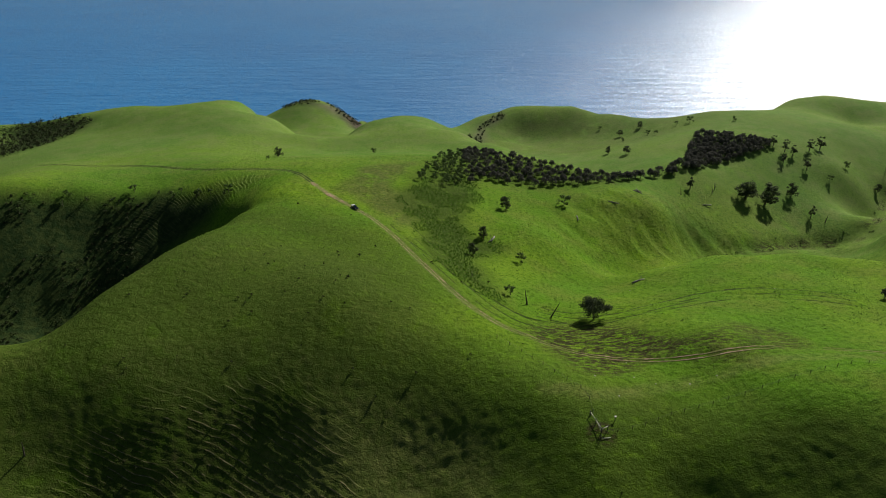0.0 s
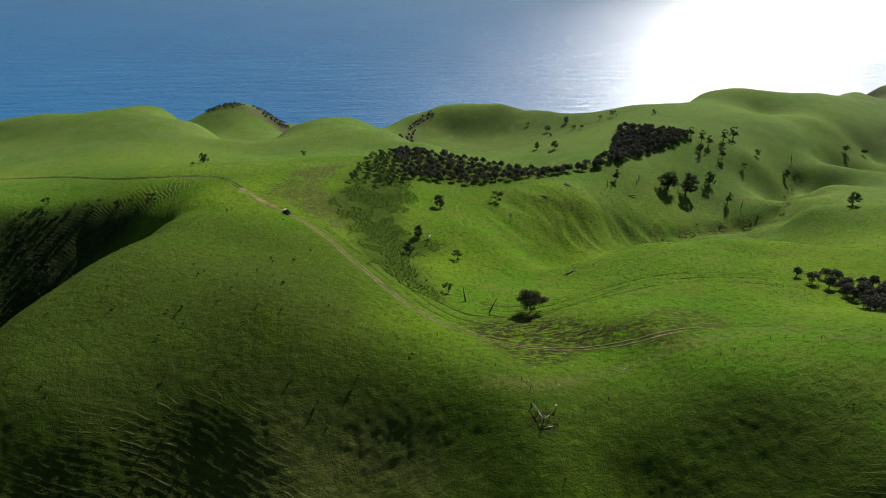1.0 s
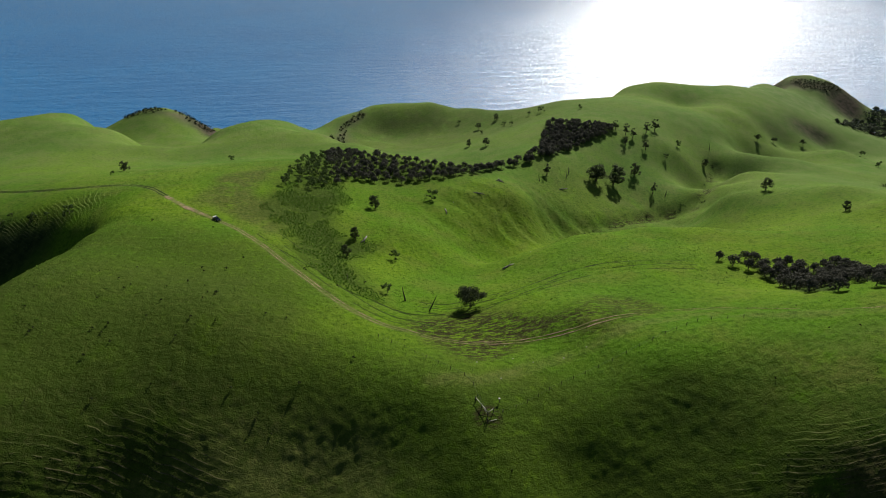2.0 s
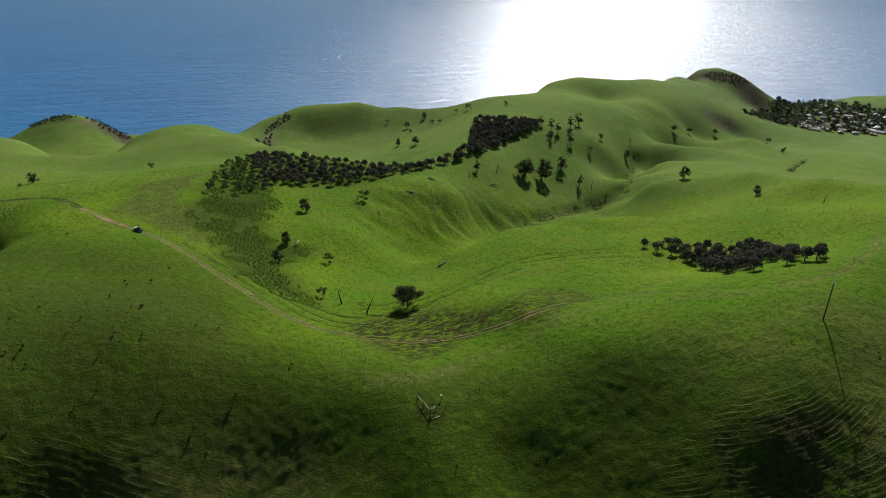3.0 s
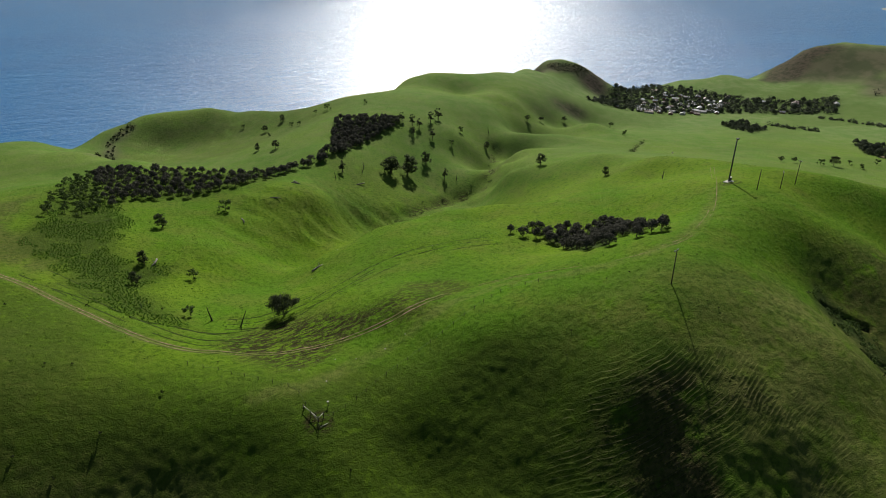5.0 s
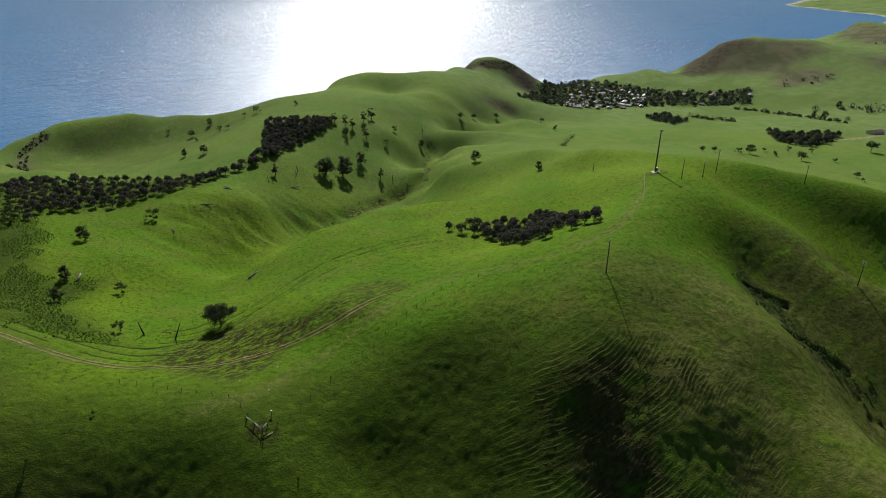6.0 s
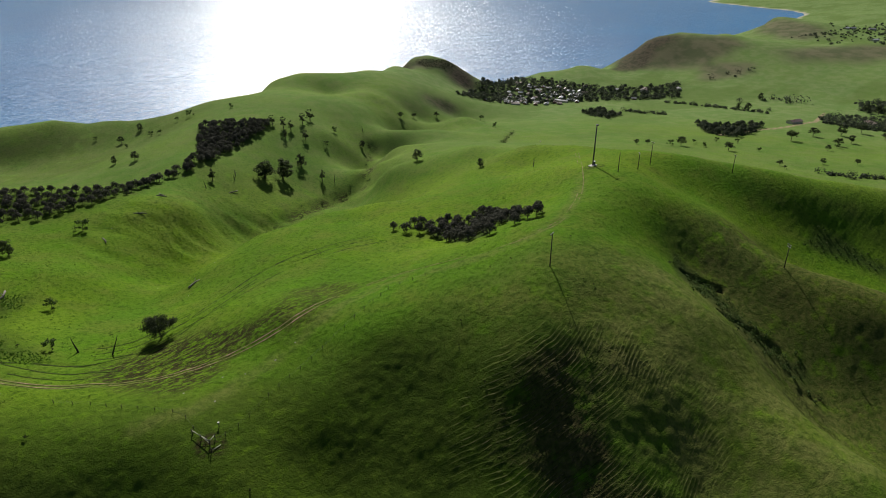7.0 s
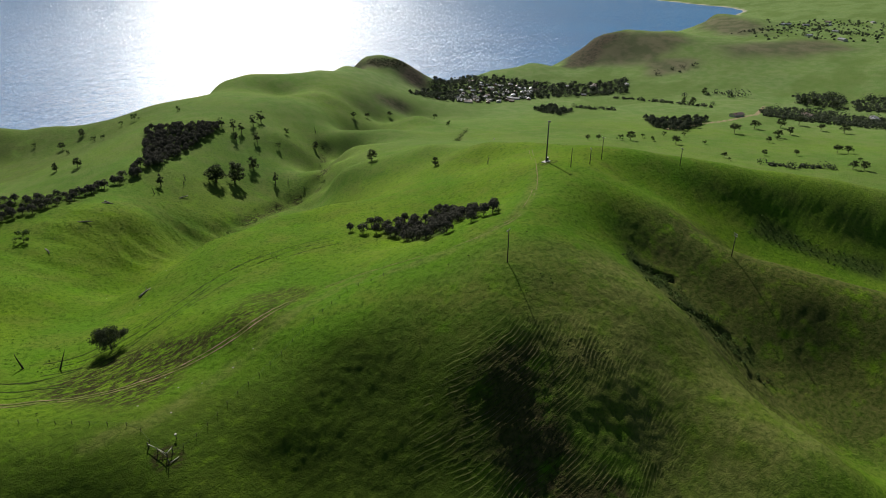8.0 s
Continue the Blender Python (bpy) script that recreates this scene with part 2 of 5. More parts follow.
# ---------------------------------------------------------------- landforms
# crest, slope and valley lines of the country: east, north and height above the sea
LAND = {
    "track_ridge": [(-282, 413, 94), (-228, 400, 98), (-191, 394, 100), (-136, 373, 103), (-93, 358, 106), (-46, 290, 109), (-21, 251, 110), (-5, 225, 109), (15, 186, 107), (33, 175, 104), (67, 170, 105), (112, 168, 109), (85, 173, 110)],
    "left_hill": [(-94, 288, 110), (-99, 262, 112), (-107, 237, 113), (-114, 210, 114), (-122, 184, 113), (-131, 168, 110), (-143, 168, 107), (-156, 169, 103), (-56, 192, 118), (-35, 186, 118), (-83, 184, 118), (-110, 160, 114), (-57, 234, 115), (-17, 191, 114), (-98, 175, 117)],
    "left_slope": [(-78, 168, 113), (-73, 151, 104), (-70, 138, 96), (-67, 125, 88), (-55, 170, 112), (-52, 154, 104), (-50, 140, 94), (-47, 127, 86), (-34, 170, 112), (-32, 155, 103), (-30, 140, 94), (-29, 127, 86)],
    "left_slope_b": [(-12, 168, 109), (-11, 152, 101), (-10, 139, 93), (-10, 126, 87), (11, 145, 103), (10, 132, 97), (10, 121, 92), (-95, 152, 110), (-91, 140, 102), (-86, 127, 94), (-112, 142, 105), (-105, 124, 93), (-125, 139, 103)],
    "saddle": [(42, 127, 107), (44, 149, 108), (73, 161, 107), (83, 143, 108), (27, 146, 108), (26, 132, 103), (24, 118, 97), (39, 113, 101), (60, 118, 98)],
    "right_hill": [(100, 149, 113), (124, 137, 119), (145, 124, 125), (150, 105, 128), (171, 119, 129), (209, 130, 128), (244, 140, 127), (261, 162, 125), (245, 124, 125), (98, 130, 114), (202, 151, 120), (183, 161, 116), (156, 164, 113)],
    "brow": [(324, 337, 80), (330, 306, 91), (321, 251, 105), (322, 216, 112), (319, 178, 118), (320, 150, 121)],
    "right_slope": [(78, 132, 107), (68, 119, 100), (60, 109, 93), (96, 122, 110), (86, 112, 103), (78, 102, 96), (72, 96, 92), (113, 111, 115), (102, 100, 107), (93, 92, 100), (84, 83, 92), (126, 95, 121), (114, 85, 114), (105, 78, 106), (94, 69, 98)],
    "right_slope_b": [(142, 86, 119), (124, 73, 111), (112, 64, 104), (103, 58, 97), (160, 76, 119), (138, 63, 112), (121, 53, 104), (110, 46, 99), (181, 62, 115), (157, 50, 108), (137, 41, 101), (170, 26, 100), (161, 6, 99)],
    "east_gully": [(228, 93, 106), (231, 76, 98), (229, 61, 91), (224, 40, 80), (218, 15, 71), (206, -5, 68)],
    "pole_spur": [(290, 124, 113), (277, 95, 108), (269, 68, 102), (276, 46, 99), (283, 25, 96), (292, 5, 92), (252, 60, 96), (249, 40, 89), (246, 18, 79), (233, -1, 71)],
    "far_gully": [(333, 104, 101), (343, 84, 90), (379, 71, 92), (353, 62, 80), (393, 44, 84), (366, 36, 72), (386, 11, 66)],
    "north_ridge": [(334, 139, 118), (358, 122, 112), (376, 104, 107), (402, 79, 101), (421, 58, 97), (437, 35, 92), (451, -2, 86)],
    "valley": [(42, 201, 98), (65, 254, 84), (91, 284, 73), (178, 350, 58), (222, 365, 53), (271, 357, 55), (330, 437, 40), (440, 515, 28), (610, 605, 17)],
    "valley_left": [(14, 267, 97), (36, 335, 92), (72, 356, 88), (88, 312, 77), (143, 347, 66), (137, 350, 77), (227, 418, 64), (290, 434, 56), (319, 472, 66), (52, 291, 92)],
    "valley_right": [(60, 188, 101), (100, 272, 83), (133, 281, 86), (173, 282, 87), (204, 273, 88), (274, 356, 66), (310, 405, 60), (351, 429, 59), (437, 469, 54), (530, 512, 46), (118, 237, 97), (175, 253, 93), (179, 222, 99), (176, 170, 109), (217, 183, 108), (325, 366, 72), (308, 280, 90), (297, 225, 104), (247, 249, 93), (137, 194, 104)],
    "copse_ridge": [(-43, 378, 104), (-4, 416, 98), (52, 391, 90), (113, 407, 86), (178, 440, 84), (238, 508, 88), (283, 515, 86), (342, 551, 82)],
    "hill_a": [(-251, 610, 92), (-217, 623, 92), (-193, 619, 90), (-154, 572, 88), (-119, 525, 86), (-295, 610, 92), (-326, 604, 90), (-356, 597, 86), (-393, 592, 80), (-435, 602, 72), (-299, 537, 87), (-319, 502, 85), (-336, 455, 84), (-124, 434, 94), (-221, 494, 93), (-101, 485, 84), (-368, 549, 79), (-502, 578, 66)],
    "hill_a2": [(-169, 783, 62), (-145, 782, 58), (-124, 782, 46), (-115, 824, 26), (-193, 775, 58)],
    "hill_b": [(-93, 547, 78), (-78, 587, 79), (-47, 619, 80), (-13, 613, 79), (18, 555, 80), (45, 500, 84), (75, 451, 86), (104, 429, 85), (-40, 511, 84), (-65, 480, 84), (7, 473, 86)],
    "hill_c": [(33, 706, 44), (55, 701, 62), (75, 709, 68), (113, 708, 72), (149, 697, 73), (173, 673, 69), (185, 677, 70), (228, 649, 72), (278, 671, 70), (129, 642, 55), (82, 652, 53), (193, 600, 67)],
    "hill_d": [(339, 692, 66), (396, 726, 72), (443, 741, 76), (490, 737, 72), (554, 749, 66), (633, 773, 62), (440, 658, 63)],
    "hill_d_face": [(358, 469, 46), (375, 495, 57), (408, 543, 66), (458, 613, 70), (435, 526, 38), (455, 554, 50), (483, 591, 59), (519, 639, 64), (520, 569, 30), (538, 593, 40), (566, 628, 48), (601, 670, 52), (605, 614, 24), (618, 630, 32), (641, 657, 36)],
    "knob": [(722, 827, 58), (756, 826, 57), (785, 805, 52), (811, 793, 34), (840, 779, 12), (682, 702, 36)],
    "west_gully": [(-189, 285, 59), (-199, 257, 56), (-165, 305, 70), (-210, 240, 56), (-159, 337, 88), (-156, 328, 83), (-208, 342, 99), (-199, 314, 79), (-197, 289, 67), (-241, 328, 104), (-230, 301, 85), (-215, 269, 65), (-132, 339, 98), (-258, 262, 63), (-278, 302, 94)],
    "village": [(810, 603, 9), (771, 715, 9), (944, 505, 11), (881, 760, 4)],
    "plain": [(642, 476, 24), (545, 488, 40), (468, 396, 52), (665, 390, 34), (626, 296, 44), (699, 230, 38), (740, 126, 36), (904, 266, 22), (980, 143, 20), (951, 364, 16), (1112, 248, 20), (661, 61, 50), (1126, 127, 30), (396, 476, 58)],
    "beach_hill": [(1048, 701, 26), (983, 747, 14), (1064, 621, 20)],
    "headland": [(1303, 645, 68), (1241, 677, 56), (1195, 701, 24), (1425, 597, 64), (1409, 466, 60), (1230, 486, 46), (1160, 567, 30), (1505, 361, 62), (1629, 281, 62), (1292, 300, 42), (1284, 160, 48), (1427, 212, 56)],
    "far_bluff": [(2160, 760, 42), (2102, 781, 14), (2090, 604, 44), (2176, 496, 16), (2198, 325, 14)],
    "far_plain": [(2798, 692, 20), (2864, 425, 30), (3010, 900, 3), (3230, 1180, 3), (3390, 1440, 3), (3560, 1020, 10), (3680, 674, 20)],
    "sea_bed": [(-1400, 1000, -25), (-900, 900, -25), (-560, 860, -25), (-380, 850, -20), (-240, 900, -22), (-100, 870, -22), (-40, 740, -12), (60, 800, -20), (150, 860, -22), (300, 850, -22), (430, 880, -22), (600, 930, -22), (760, 970, -22), (870, 900, -18), (940, 850, -10), (1040, 830, -12), (1150, 780, -14), (1240, 810, -20), (1400, 790, -22), (1700, 820, -22), (2050, 880, -20), (2300, 870, -16), (2860, 980, -8), (3050, 1230, -8), (3180, 1490, -8), (2775, 1679, -30), (1403, 3229, -30), (-590, 3762, -30), (-2039, 3030, -30)],
    "back_country": [(0, 0, 48), (-40, 60, 72), (60, 30, 70), (110, -40, 52), (-140, 60, 84), (-250, 120, 62), (-260, 220, 26), (-350, 280, 24), (-600, 300, 60), (-1000, 500, 70), (-2500, 300, 80), (0, -400, 95), (700, -300, 70), (1500, -200, 60), (2800, 0, 40), (-400, -300, 110), (300, -150, 80), (4500, 300, 30), (-1500, -1500, 90), (2000, -2000, 90), (150, -60, 80)],
    "lee_a": [(-98, 301, 108), (-105, 277, 105), (-111, 294, 92), (-114, 253, 99), (-123, 272, 77), (-123, 226, 96), (-135, 249, 66), (-130, 196, 93), (-143, 216, 57), (-140, 179, 88), (-154, 198, 52), (-152, 179, 83), (-168, 197, 49), (-165, 179, 79), (-182, 197, 49), (352, 326, 83), (353, 276, 89), (355, 238, 94), (354, 197, 100), (356, 167, 103), (194, 30, 84), (185, 7, 83), (286, 72, 92), (294, 49, 87), (301, 27, 82), (310, 5, 78), (371, 154, 100), (396, 135, 94), (415, 115, 89), (441, 87, 83)],
    "lee_b": [(461, 63, 79), (477, 38, 74), (491, -2, 68), (104, 283, 74), (142, 300, 69), (184, 303, 66), (220, 297, 64), (284, 369, 56), (322, 422, 45), (368, 449, 41), (458, 494, 35), (552, 536, 29), (-274, 665, 47), (-237, 680, 47), (-208, 667, 50), (-164, 611, 54), (-126, 554, 70), (-321, 664, 47), (-354, 657, 45), (-382, 640, 46), (-421, 634, 40), (-464, 643, 32), (-177, 822, 22), (-152, 821, 18), (-129, 812, 6), (-118, 844, -4), (-98, 577, 66), (-82, 617, 65), (-50, 659, 60), (-14, 653, 59)],
    "lee_c": [(19, 585, 62), (48, 530, 68), (80, 481, 72), (111, 458, 71), (34, 720, 10), (57, 731, 22), (80, 759, 28), (122, 767, 32), (162, 756, 33), (188, 731, 29), (201, 735, 30), (248, 706, 32), (301, 726, 30), (365, 746, 26), (425, 779, 32), (474, 792, 36), (523, 787, 32), (590, 797, 26), (671, 819, 22), (748, 857, 18), (783, 856, 17), (813, 834, 12), (832, 814, 0), (862, 799, -8), (1073, 718, 0), (999, 759, -2), (1357, 672, 18), (1285, 701, 6), (1221, 716, -6), (1480, 620, 34)],
    "lee_d": [(1466, 485, 35), (1563, 375, 32), (1688, 291, 32), (2217, 780, 2), (2139, 795, -10)],
}


def net(points, soft):
    """Smooth interpolation through points (x, y, z)."""
    p = np.array(points, float)
    q = p[:, :2] / 100
    r = np.sqrt(((q[:, None] - q[None]) ** 2).sum(2) + soft)
    n = len(p)
    k = np.zeros((n + 3, n + 3))
    k[:n, :n] = r + np.eye(n) * -0.004
    k[:n, n], k[n, :n] = 1, 1
    k[:n, n + 1:], k[n + 1:, :n] = q, q.T
    w = np.linalg.solve(k, np.concatenate([p[:, 2], np.zeros(3)]))
    return q, w, soft


NET = net([p for line in LAND.values() for p in line], 0.02)


def lattice(x, y, seed):
    """Value noise, 0 to 1, smooth."""
    xi, yi = np.floor(x).astype(np.int64), np.floor(y).astype(np.int64)
    fx, fy = x - xi, y - yi
    fx, fy = fx * fx * (3 - 2 * fx), fy * fy * (3 - 2 * fy)

    def h(i, j):
        n = (i * 374761393 + j * 668265263 + seed * 974634599) & 0x7FFFFFFF
        n = ((n ^ (n >> 13)) * 1274126177) & 0x7FFFFFFF
        return ((n ^ (n >> 16)) & 0xFFFF) / 65535.0
    return (h(xi, yi) * (1 - fx) + h(xi + 1, yi) * fx) * (1 - fy) + (h(xi, yi + 1) * (1 - fx) + h(xi + 1, yi + 1) * fx) * fy


def fractal(x, y, scale, seed, octaves=4, gain=0.5):
    out, amp, tot = 0, 1.0, 0.0
    for o in range(octaves):
        out = out + amp * (lattice(x / scale + o * 17.3, y / scale - o * 9.1, seed + o) - 0.5)
        tot += amp
        amp *= gain
        scale *= 0.5
    return out / tot * 2


# shoulders above and hollows below the steep grazed faces: east, north, radii, turn, rise
SWELLS = [(140, 87, 20, 20, 0, 3.4), (112, 90, 20, 20, 0, -0.8), (126, 66, 20, 20, 0, 0.9), (96, 70, 20, 20, 0, -0.9), (108, 44, 20, 20, 0, -2.4), (126, 32, 19, 19, 0, -2.6), (142, 18, 20, 20, 0, -2.4), (-40, 150, 20, 20, 0, 0.9), (-90, 118, 20, 20, 0, -7.5), (-55, 116, 20, 20, 0, -3.8), (12, 130, 20, 20, 0, -1.2), (6, 104, 20, 20, 0, 1.6), (-200, 266, 55, 30, 10, -15.0), (-195, 340, 60, 14, 10, 2.5)]


def base_height(x, y):
    x, y = np.atleast_1d(np.asarray(x, float)), np.atleast_1d(np.asarray(y, float))
    q, w, soft = NET
    out = np.empty(len(x))
    for i in range(0, len(x), 20000):
        sx, sy = x[i:i + 20000] / 100, y[i:i + 20000] / 100
        r = np.sqrt((sx[:, None] - q[None, :, 0]) ** 2 + (sy[:, None] - q[None, :, 1]) ** 2 + soft)
        out[i:i + 20000] = r @ w[:-3] + w[-3] + w[-2] * sx + w[-1] * sy
    for sx, sy, rx, ry, turn, rise in SWELLS:
        c, s = cos(radians(turn)), sin(radians(turn))
        u, v = ((x - sx) * c + (y - sy) * s) / rx, (-(x - sx) * s + (y - sy) * c) / ry
        out = out + rise * np.exp(-u * u - v * v)
    return out


def smooth(v, lo, hi):
    t = np.clip((v - lo) / (hi - lo), 0, 1)
    return t * t * (3 - 2 * t)


def blob(x, y, cx, cy, rx, ry, turn=0.0):
    """1 inside an ellipse, falling to 0 at its rim."""
    c, s = cos(radians(turn)), sin(radians(turn))
    u, v = ((x - cx) * c + (y - cy) * s) / rx, (-(x - cx) * s + (y - cy) * c) / ry
    return 1 - smooth(np.sqrt(u * u + v * v), 0.55, 1.0)


def line_distance(x, y, pts):
    d = np.full(x.shape, 1e9)
    for (x0, y0), (x1, y1) in zip(pts[:-1], pts[1:]):
        dx, dy = x1 - x0, y1 - y0
        u = np.clip(((x - x0) * dx + (y - y0) * dy) / (dx * dx + dy * dy), 0, 1)
        d = np.minimum(d, np.hypot(x - x0 - u * dx, y - y0 - u * dy))
    return d


# lines on the land
TRACK = [(-276, 403), (-222, 389), (-189, 389), (-135, 372), (-93, 359), (-68, 315), (-53, 297), (-41, 289), (-27, 265), (-10, 229), (3, 206), (15, 188), (28, 179), (24, 187), (30, 180), (40, 173), (49, 168), (66, 165), (83, 161), (111, 166), (126, 161), (143, 141), (166, 126), (191, 128), (226, 145), (258, 167), (308, 203)]
FURROWS = [[(35, 202), (49, 198), (65, 200), (85, 203), (111, 211), (140, 211), (160, 205)], [(4, 225), (17, 211), (31, 199), (45, 198), (62, 197), (91, 209), (116, 216), (148, 218)], [(-22, 262), (-6, 239), (8, 216), (25, 203), (36, 194)], [(-43, 312), (-20, 329), (15, 345)]]
VILLAGE_ROAD = [(707, 279), (788, 269), (842, 253), (916, 240), (985, 252)]
FENCE_A = [(18, 175), (25, 168), (30, 160), (36, 151), (41, 144), (41, 137), (42, 132), (42, 129)]
FENCE_B = [(42, 129), (48, 130), (55, 133), (63, 137), (72, 140), (81, 142), (93, 143), (106, 145), (119, 148), (130, 143)]

# outlines of patches
RANK = [(-26, 310), (-24, 334), (-8, 363), (21, 373), (19, 345), (13, 319), (9, 297), (16, 284), (31, 277), (28, 266), (15, 249), (17, 229), (27, 207), (18, 208), (1, 229), (-12, 258), (-14, 289)]
SOIL = [(29, 183), (36, 193), (54, 197), (67, 185), (78, 173), (92, 169), (80, 167), (66, 164), (51, 155), (44, 158), (35, 171)]
CREASE = [(363, 477), (301, 398), (284, 389), (249, 384), (207, 362), (179, 351)]
GASH = [[(220, 90), (226, 85), (231, 79)], [(207, 69), (216, 66), (222, 60), (225, 52)], [(213, 38), (219, 34)], [(436, 370), (487, 407), (520, 427)]]
SOIL_B = [(78, 172), (100, 183), (115, 177), (117, 167), (90, 158), (79, 160)]
BARE = [(-54, 315), (-51, 374), (-16, 395), (-27, 335), (-15, 323), (-12, 272), (-23, 273), (-36, 302)]
FAR_TOWN = [(1883, 550), (2053, 584), (2516, 546), (2483, 336), (1525, 197), (1457, 297)]
BELT = [[(1094, 242), (1117, 194), (1089, 166), (1046, 164), (1043, 218)], [(1077, 158), (1115, 142), (1113, 123), (1028, 108), (1033, 140)], [(953, 247), (1004, 219), (995, 146), (993, 103), (902, 90), (910, 143), (908, 230)]]
COPSE_A = [(-17, 355), (2, 433), (20, 467), (48, 437), (70, 423), (96, 409), (119, 408), (115, 393), (80, 383), (53, 378), (28, 379), (5, 352)]
COPSE_ROW = [(115, 401), (148, 424), (171, 434), (185, 445)]
COPSE_B = [(176, 440), (219, 531), (243, 508), (263, 503), (274, 501), (252, 484), (216, 462), (184, 437)]
COPSE_C = [(182, 201), (177, 193), (178, 184), (166, 160), (162, 156), (166, 146), (177, 153), (196, 178), (199, 188), (195, 198)]
COPSE_C_TOP = [(203, 189), (198, 180), (196, 172), (181, 153), (187, 147), (197, 156), (207, 176), (209, 188)]
COPSE_C_EDGE = [(174, 214), (175, 206), (178, 200), (184, 210), (185, 206), (186, 143), (189, 141), (194, 144), (179, 144)]
COPSE_D = [(763, 332), (782, 303), (825, 275), (774, 264), (705, 261), (704, 291)]
COPSE_E = [(770, 506), (806, 499), (782, 446), (735, 440), (749, 477)]
GULLY_BUSH = [(225, 97), (224, 86), (225, 74), (224, 61), (225, 49), (227, 41), (219, 40), (215, 53), (207, 67), (210, 85)]
GULLY_BUSH_B = [(332, 80), (346, 60), (357, 33), (366, 19), (380, 21), (363, 53), (355, 79)]
WEST_SCRUB = [(-244, 323), (-207, 338), (-166, 348), (-127, 335), (-130, 319), (-155, 312), (-113, 187), (-168, 228), (-180, 208), (-215, 205), (-286, 251), (-310, 330)]
EDGE_SCRUB = [[(-198, 768), (-184, 770), (-163, 766), (-150, 760), (-163, 750), (-190, 752)], [(-142, 764), (-126, 768), (-103, 764), (-106, 744), (-126, 748)], [(19, 545), (40, 658), (63, 683), (68, 678), (45, 651), (26, 545)], [(713, 805), (737, 792), (774, 787), (782, 775), (743, 764), (711, 774)]]
GULLY_TOP = [(-238, 314), (-227, 321), (-213, 330), (-198, 338), (-182, 346), (-163, 348), (-144, 344), (-123, 332)]
WEST_SCRUB_B = [(-344, 467), (-402, 556), (-386, 582), (-346, 579), (-319, 564), (-322, 533), (-332, 491)]
VILLAGE = [(679, 671), (788, 731), (969, 836), (919, 724), (931, 597), (999, 525), (1061, 504), (971, 458), (885, 523), (809, 580), (721, 645)]
HEATH_A = [(1100, 652), (1211, 660), (1249, 618), (1328, 543), (1302, 484), (1206, 532), (1150, 573)]
HEATH_B = [(1301, 447), (1395, 405), (1469, 300), (1431, 222), (1319, 289), (1267, 393)]
HEATH_C = [(2032, 753), (2127, 744), (2065, 612), (1915, 517), (1872, 606)]
HEATH_E = [(1238, 637), (1284, 552), (1262, 512), (1179, 514), (1123, 585), (1110, 618), (1193, 686)]
HEATH_F = [(1968, 732), (2092, 730), (2098, 670), (2016, 563), (1858, 557), (1881, 629)]
KNOB_CAP = [(690, 800), (717, 812), (741, 794), (777, 785), (800, 760), (803, 738), (775, 743), (751, 762), (705, 776)]
SMALL_CAP = [(-196, 762), (-184, 764), (-163, 760), (-142, 760), (-126, 764), (-105, 760), (-120, 740), (-137, 742), (-160, 743)]
CLIFF_SHADE = [(1074, 653), (1190, 700), (1245, 660), (1246, 612), (1193, 618), (1124, 604), (1084, 622)]
RIDGE_STRIP = [(30, 147), (46, 143), (66, 150), (84, 153), (100, 156), (116, 156), (128, 149), (140, 138), (152, 130), (168, 125), (190, 129), (215, 140), (250, 160)]
HEATH_D = [(1173, 515), (1209, 444), (1151, 440), (1110, 474)]
FAR_WOOD = [[(1905, 603), (2012, 487)], [(2230, 559), (2397, 391)], [(2235, 479), (2097, 275)], [(1130, 462), (1162, 439)], [(1031, 360), (1050, 288)]]
HEDGES = [[(816, 466), (821, 401)], [(926, 455), (932, 365)], [(932, 365), (935, 304)], [(564, 137), (604, 88)], [(913, 231), (929, 93)], [(1047, 227), (1035, 154)], [(1035, 144), (1038, 110)], [(954, 172), (961, 98)]]


def inside(x, y, poly):
    """Whether points lie in a polygon."""
    hit = np.zeros(x.shape, bool)
    for (x0, y0), (x1, y1) in zip(poly, poly[1:] + poly[:1]):
        if y0 != y1:
            hit ^= ((y0 > y) != (y1 > y)) & (x < (x1 - x0) * (y - y0) / (y1 - y0) + x0)
    return hit


def patch(x, y, poly, rim, wob=0.0):
    """1 in a polygon, fading across its rim, with an uneven edge."""
    out = np.zeros(x.shape)
    xs, ys = [p[0] for p in poly], [p[1] for p in poly]
    near = (x > min(xs) - rim - wob) & (x < max(xs) + rim + wob) & (y > min(ys) - rim - wob) & (y < max(ys) + rim + wob)
    px, py = x[near], y[near]
    d = line_distance(px, py, poly + poly[:1])
    d = np.where(inside(px, py, poly), -d, d) + wob * fractal(px, py, rim * 3 + 6, 21, 3)
    out[near] = 1 - smooth(d, -rim, rim)
    return out


def curve(pts, step=4.0):
    """Points along a smooth line through pts."""
    p = np.array(pts, float)
    p = np.concatenate([[2 * p[0] - p[1]], p, [2 * p[-1] - p[-2]]])
    out = []
    for a, b, c, d in zip(p[:-3], p[1:-2], p[2:-1], p[3:]):
        n = max(2, int(np.hypot(*(c - b)) / step))
        for u in np.arange(n) / n:
            out.append(0.5 * (2 * b + (c - a) * u + (2 * a - 5 * b + 4 * c - d) * u * u + (3 * b - a - 3 * c + d) * u ** 3))
    return [tuple(q) for q in out] + [tuple(p[-2])]


def eased(pts, n):
    """A line with its small bends smoothed out."""
    p = np.array(pts)
    q = np.concatenate([np.repeat(p[:1], n, 0), p, np.repeat(p[-1:], n, 0)])
    return [tuple(q[k:k + 2 * n + 1].mean(0)) for k in range(len(p))]


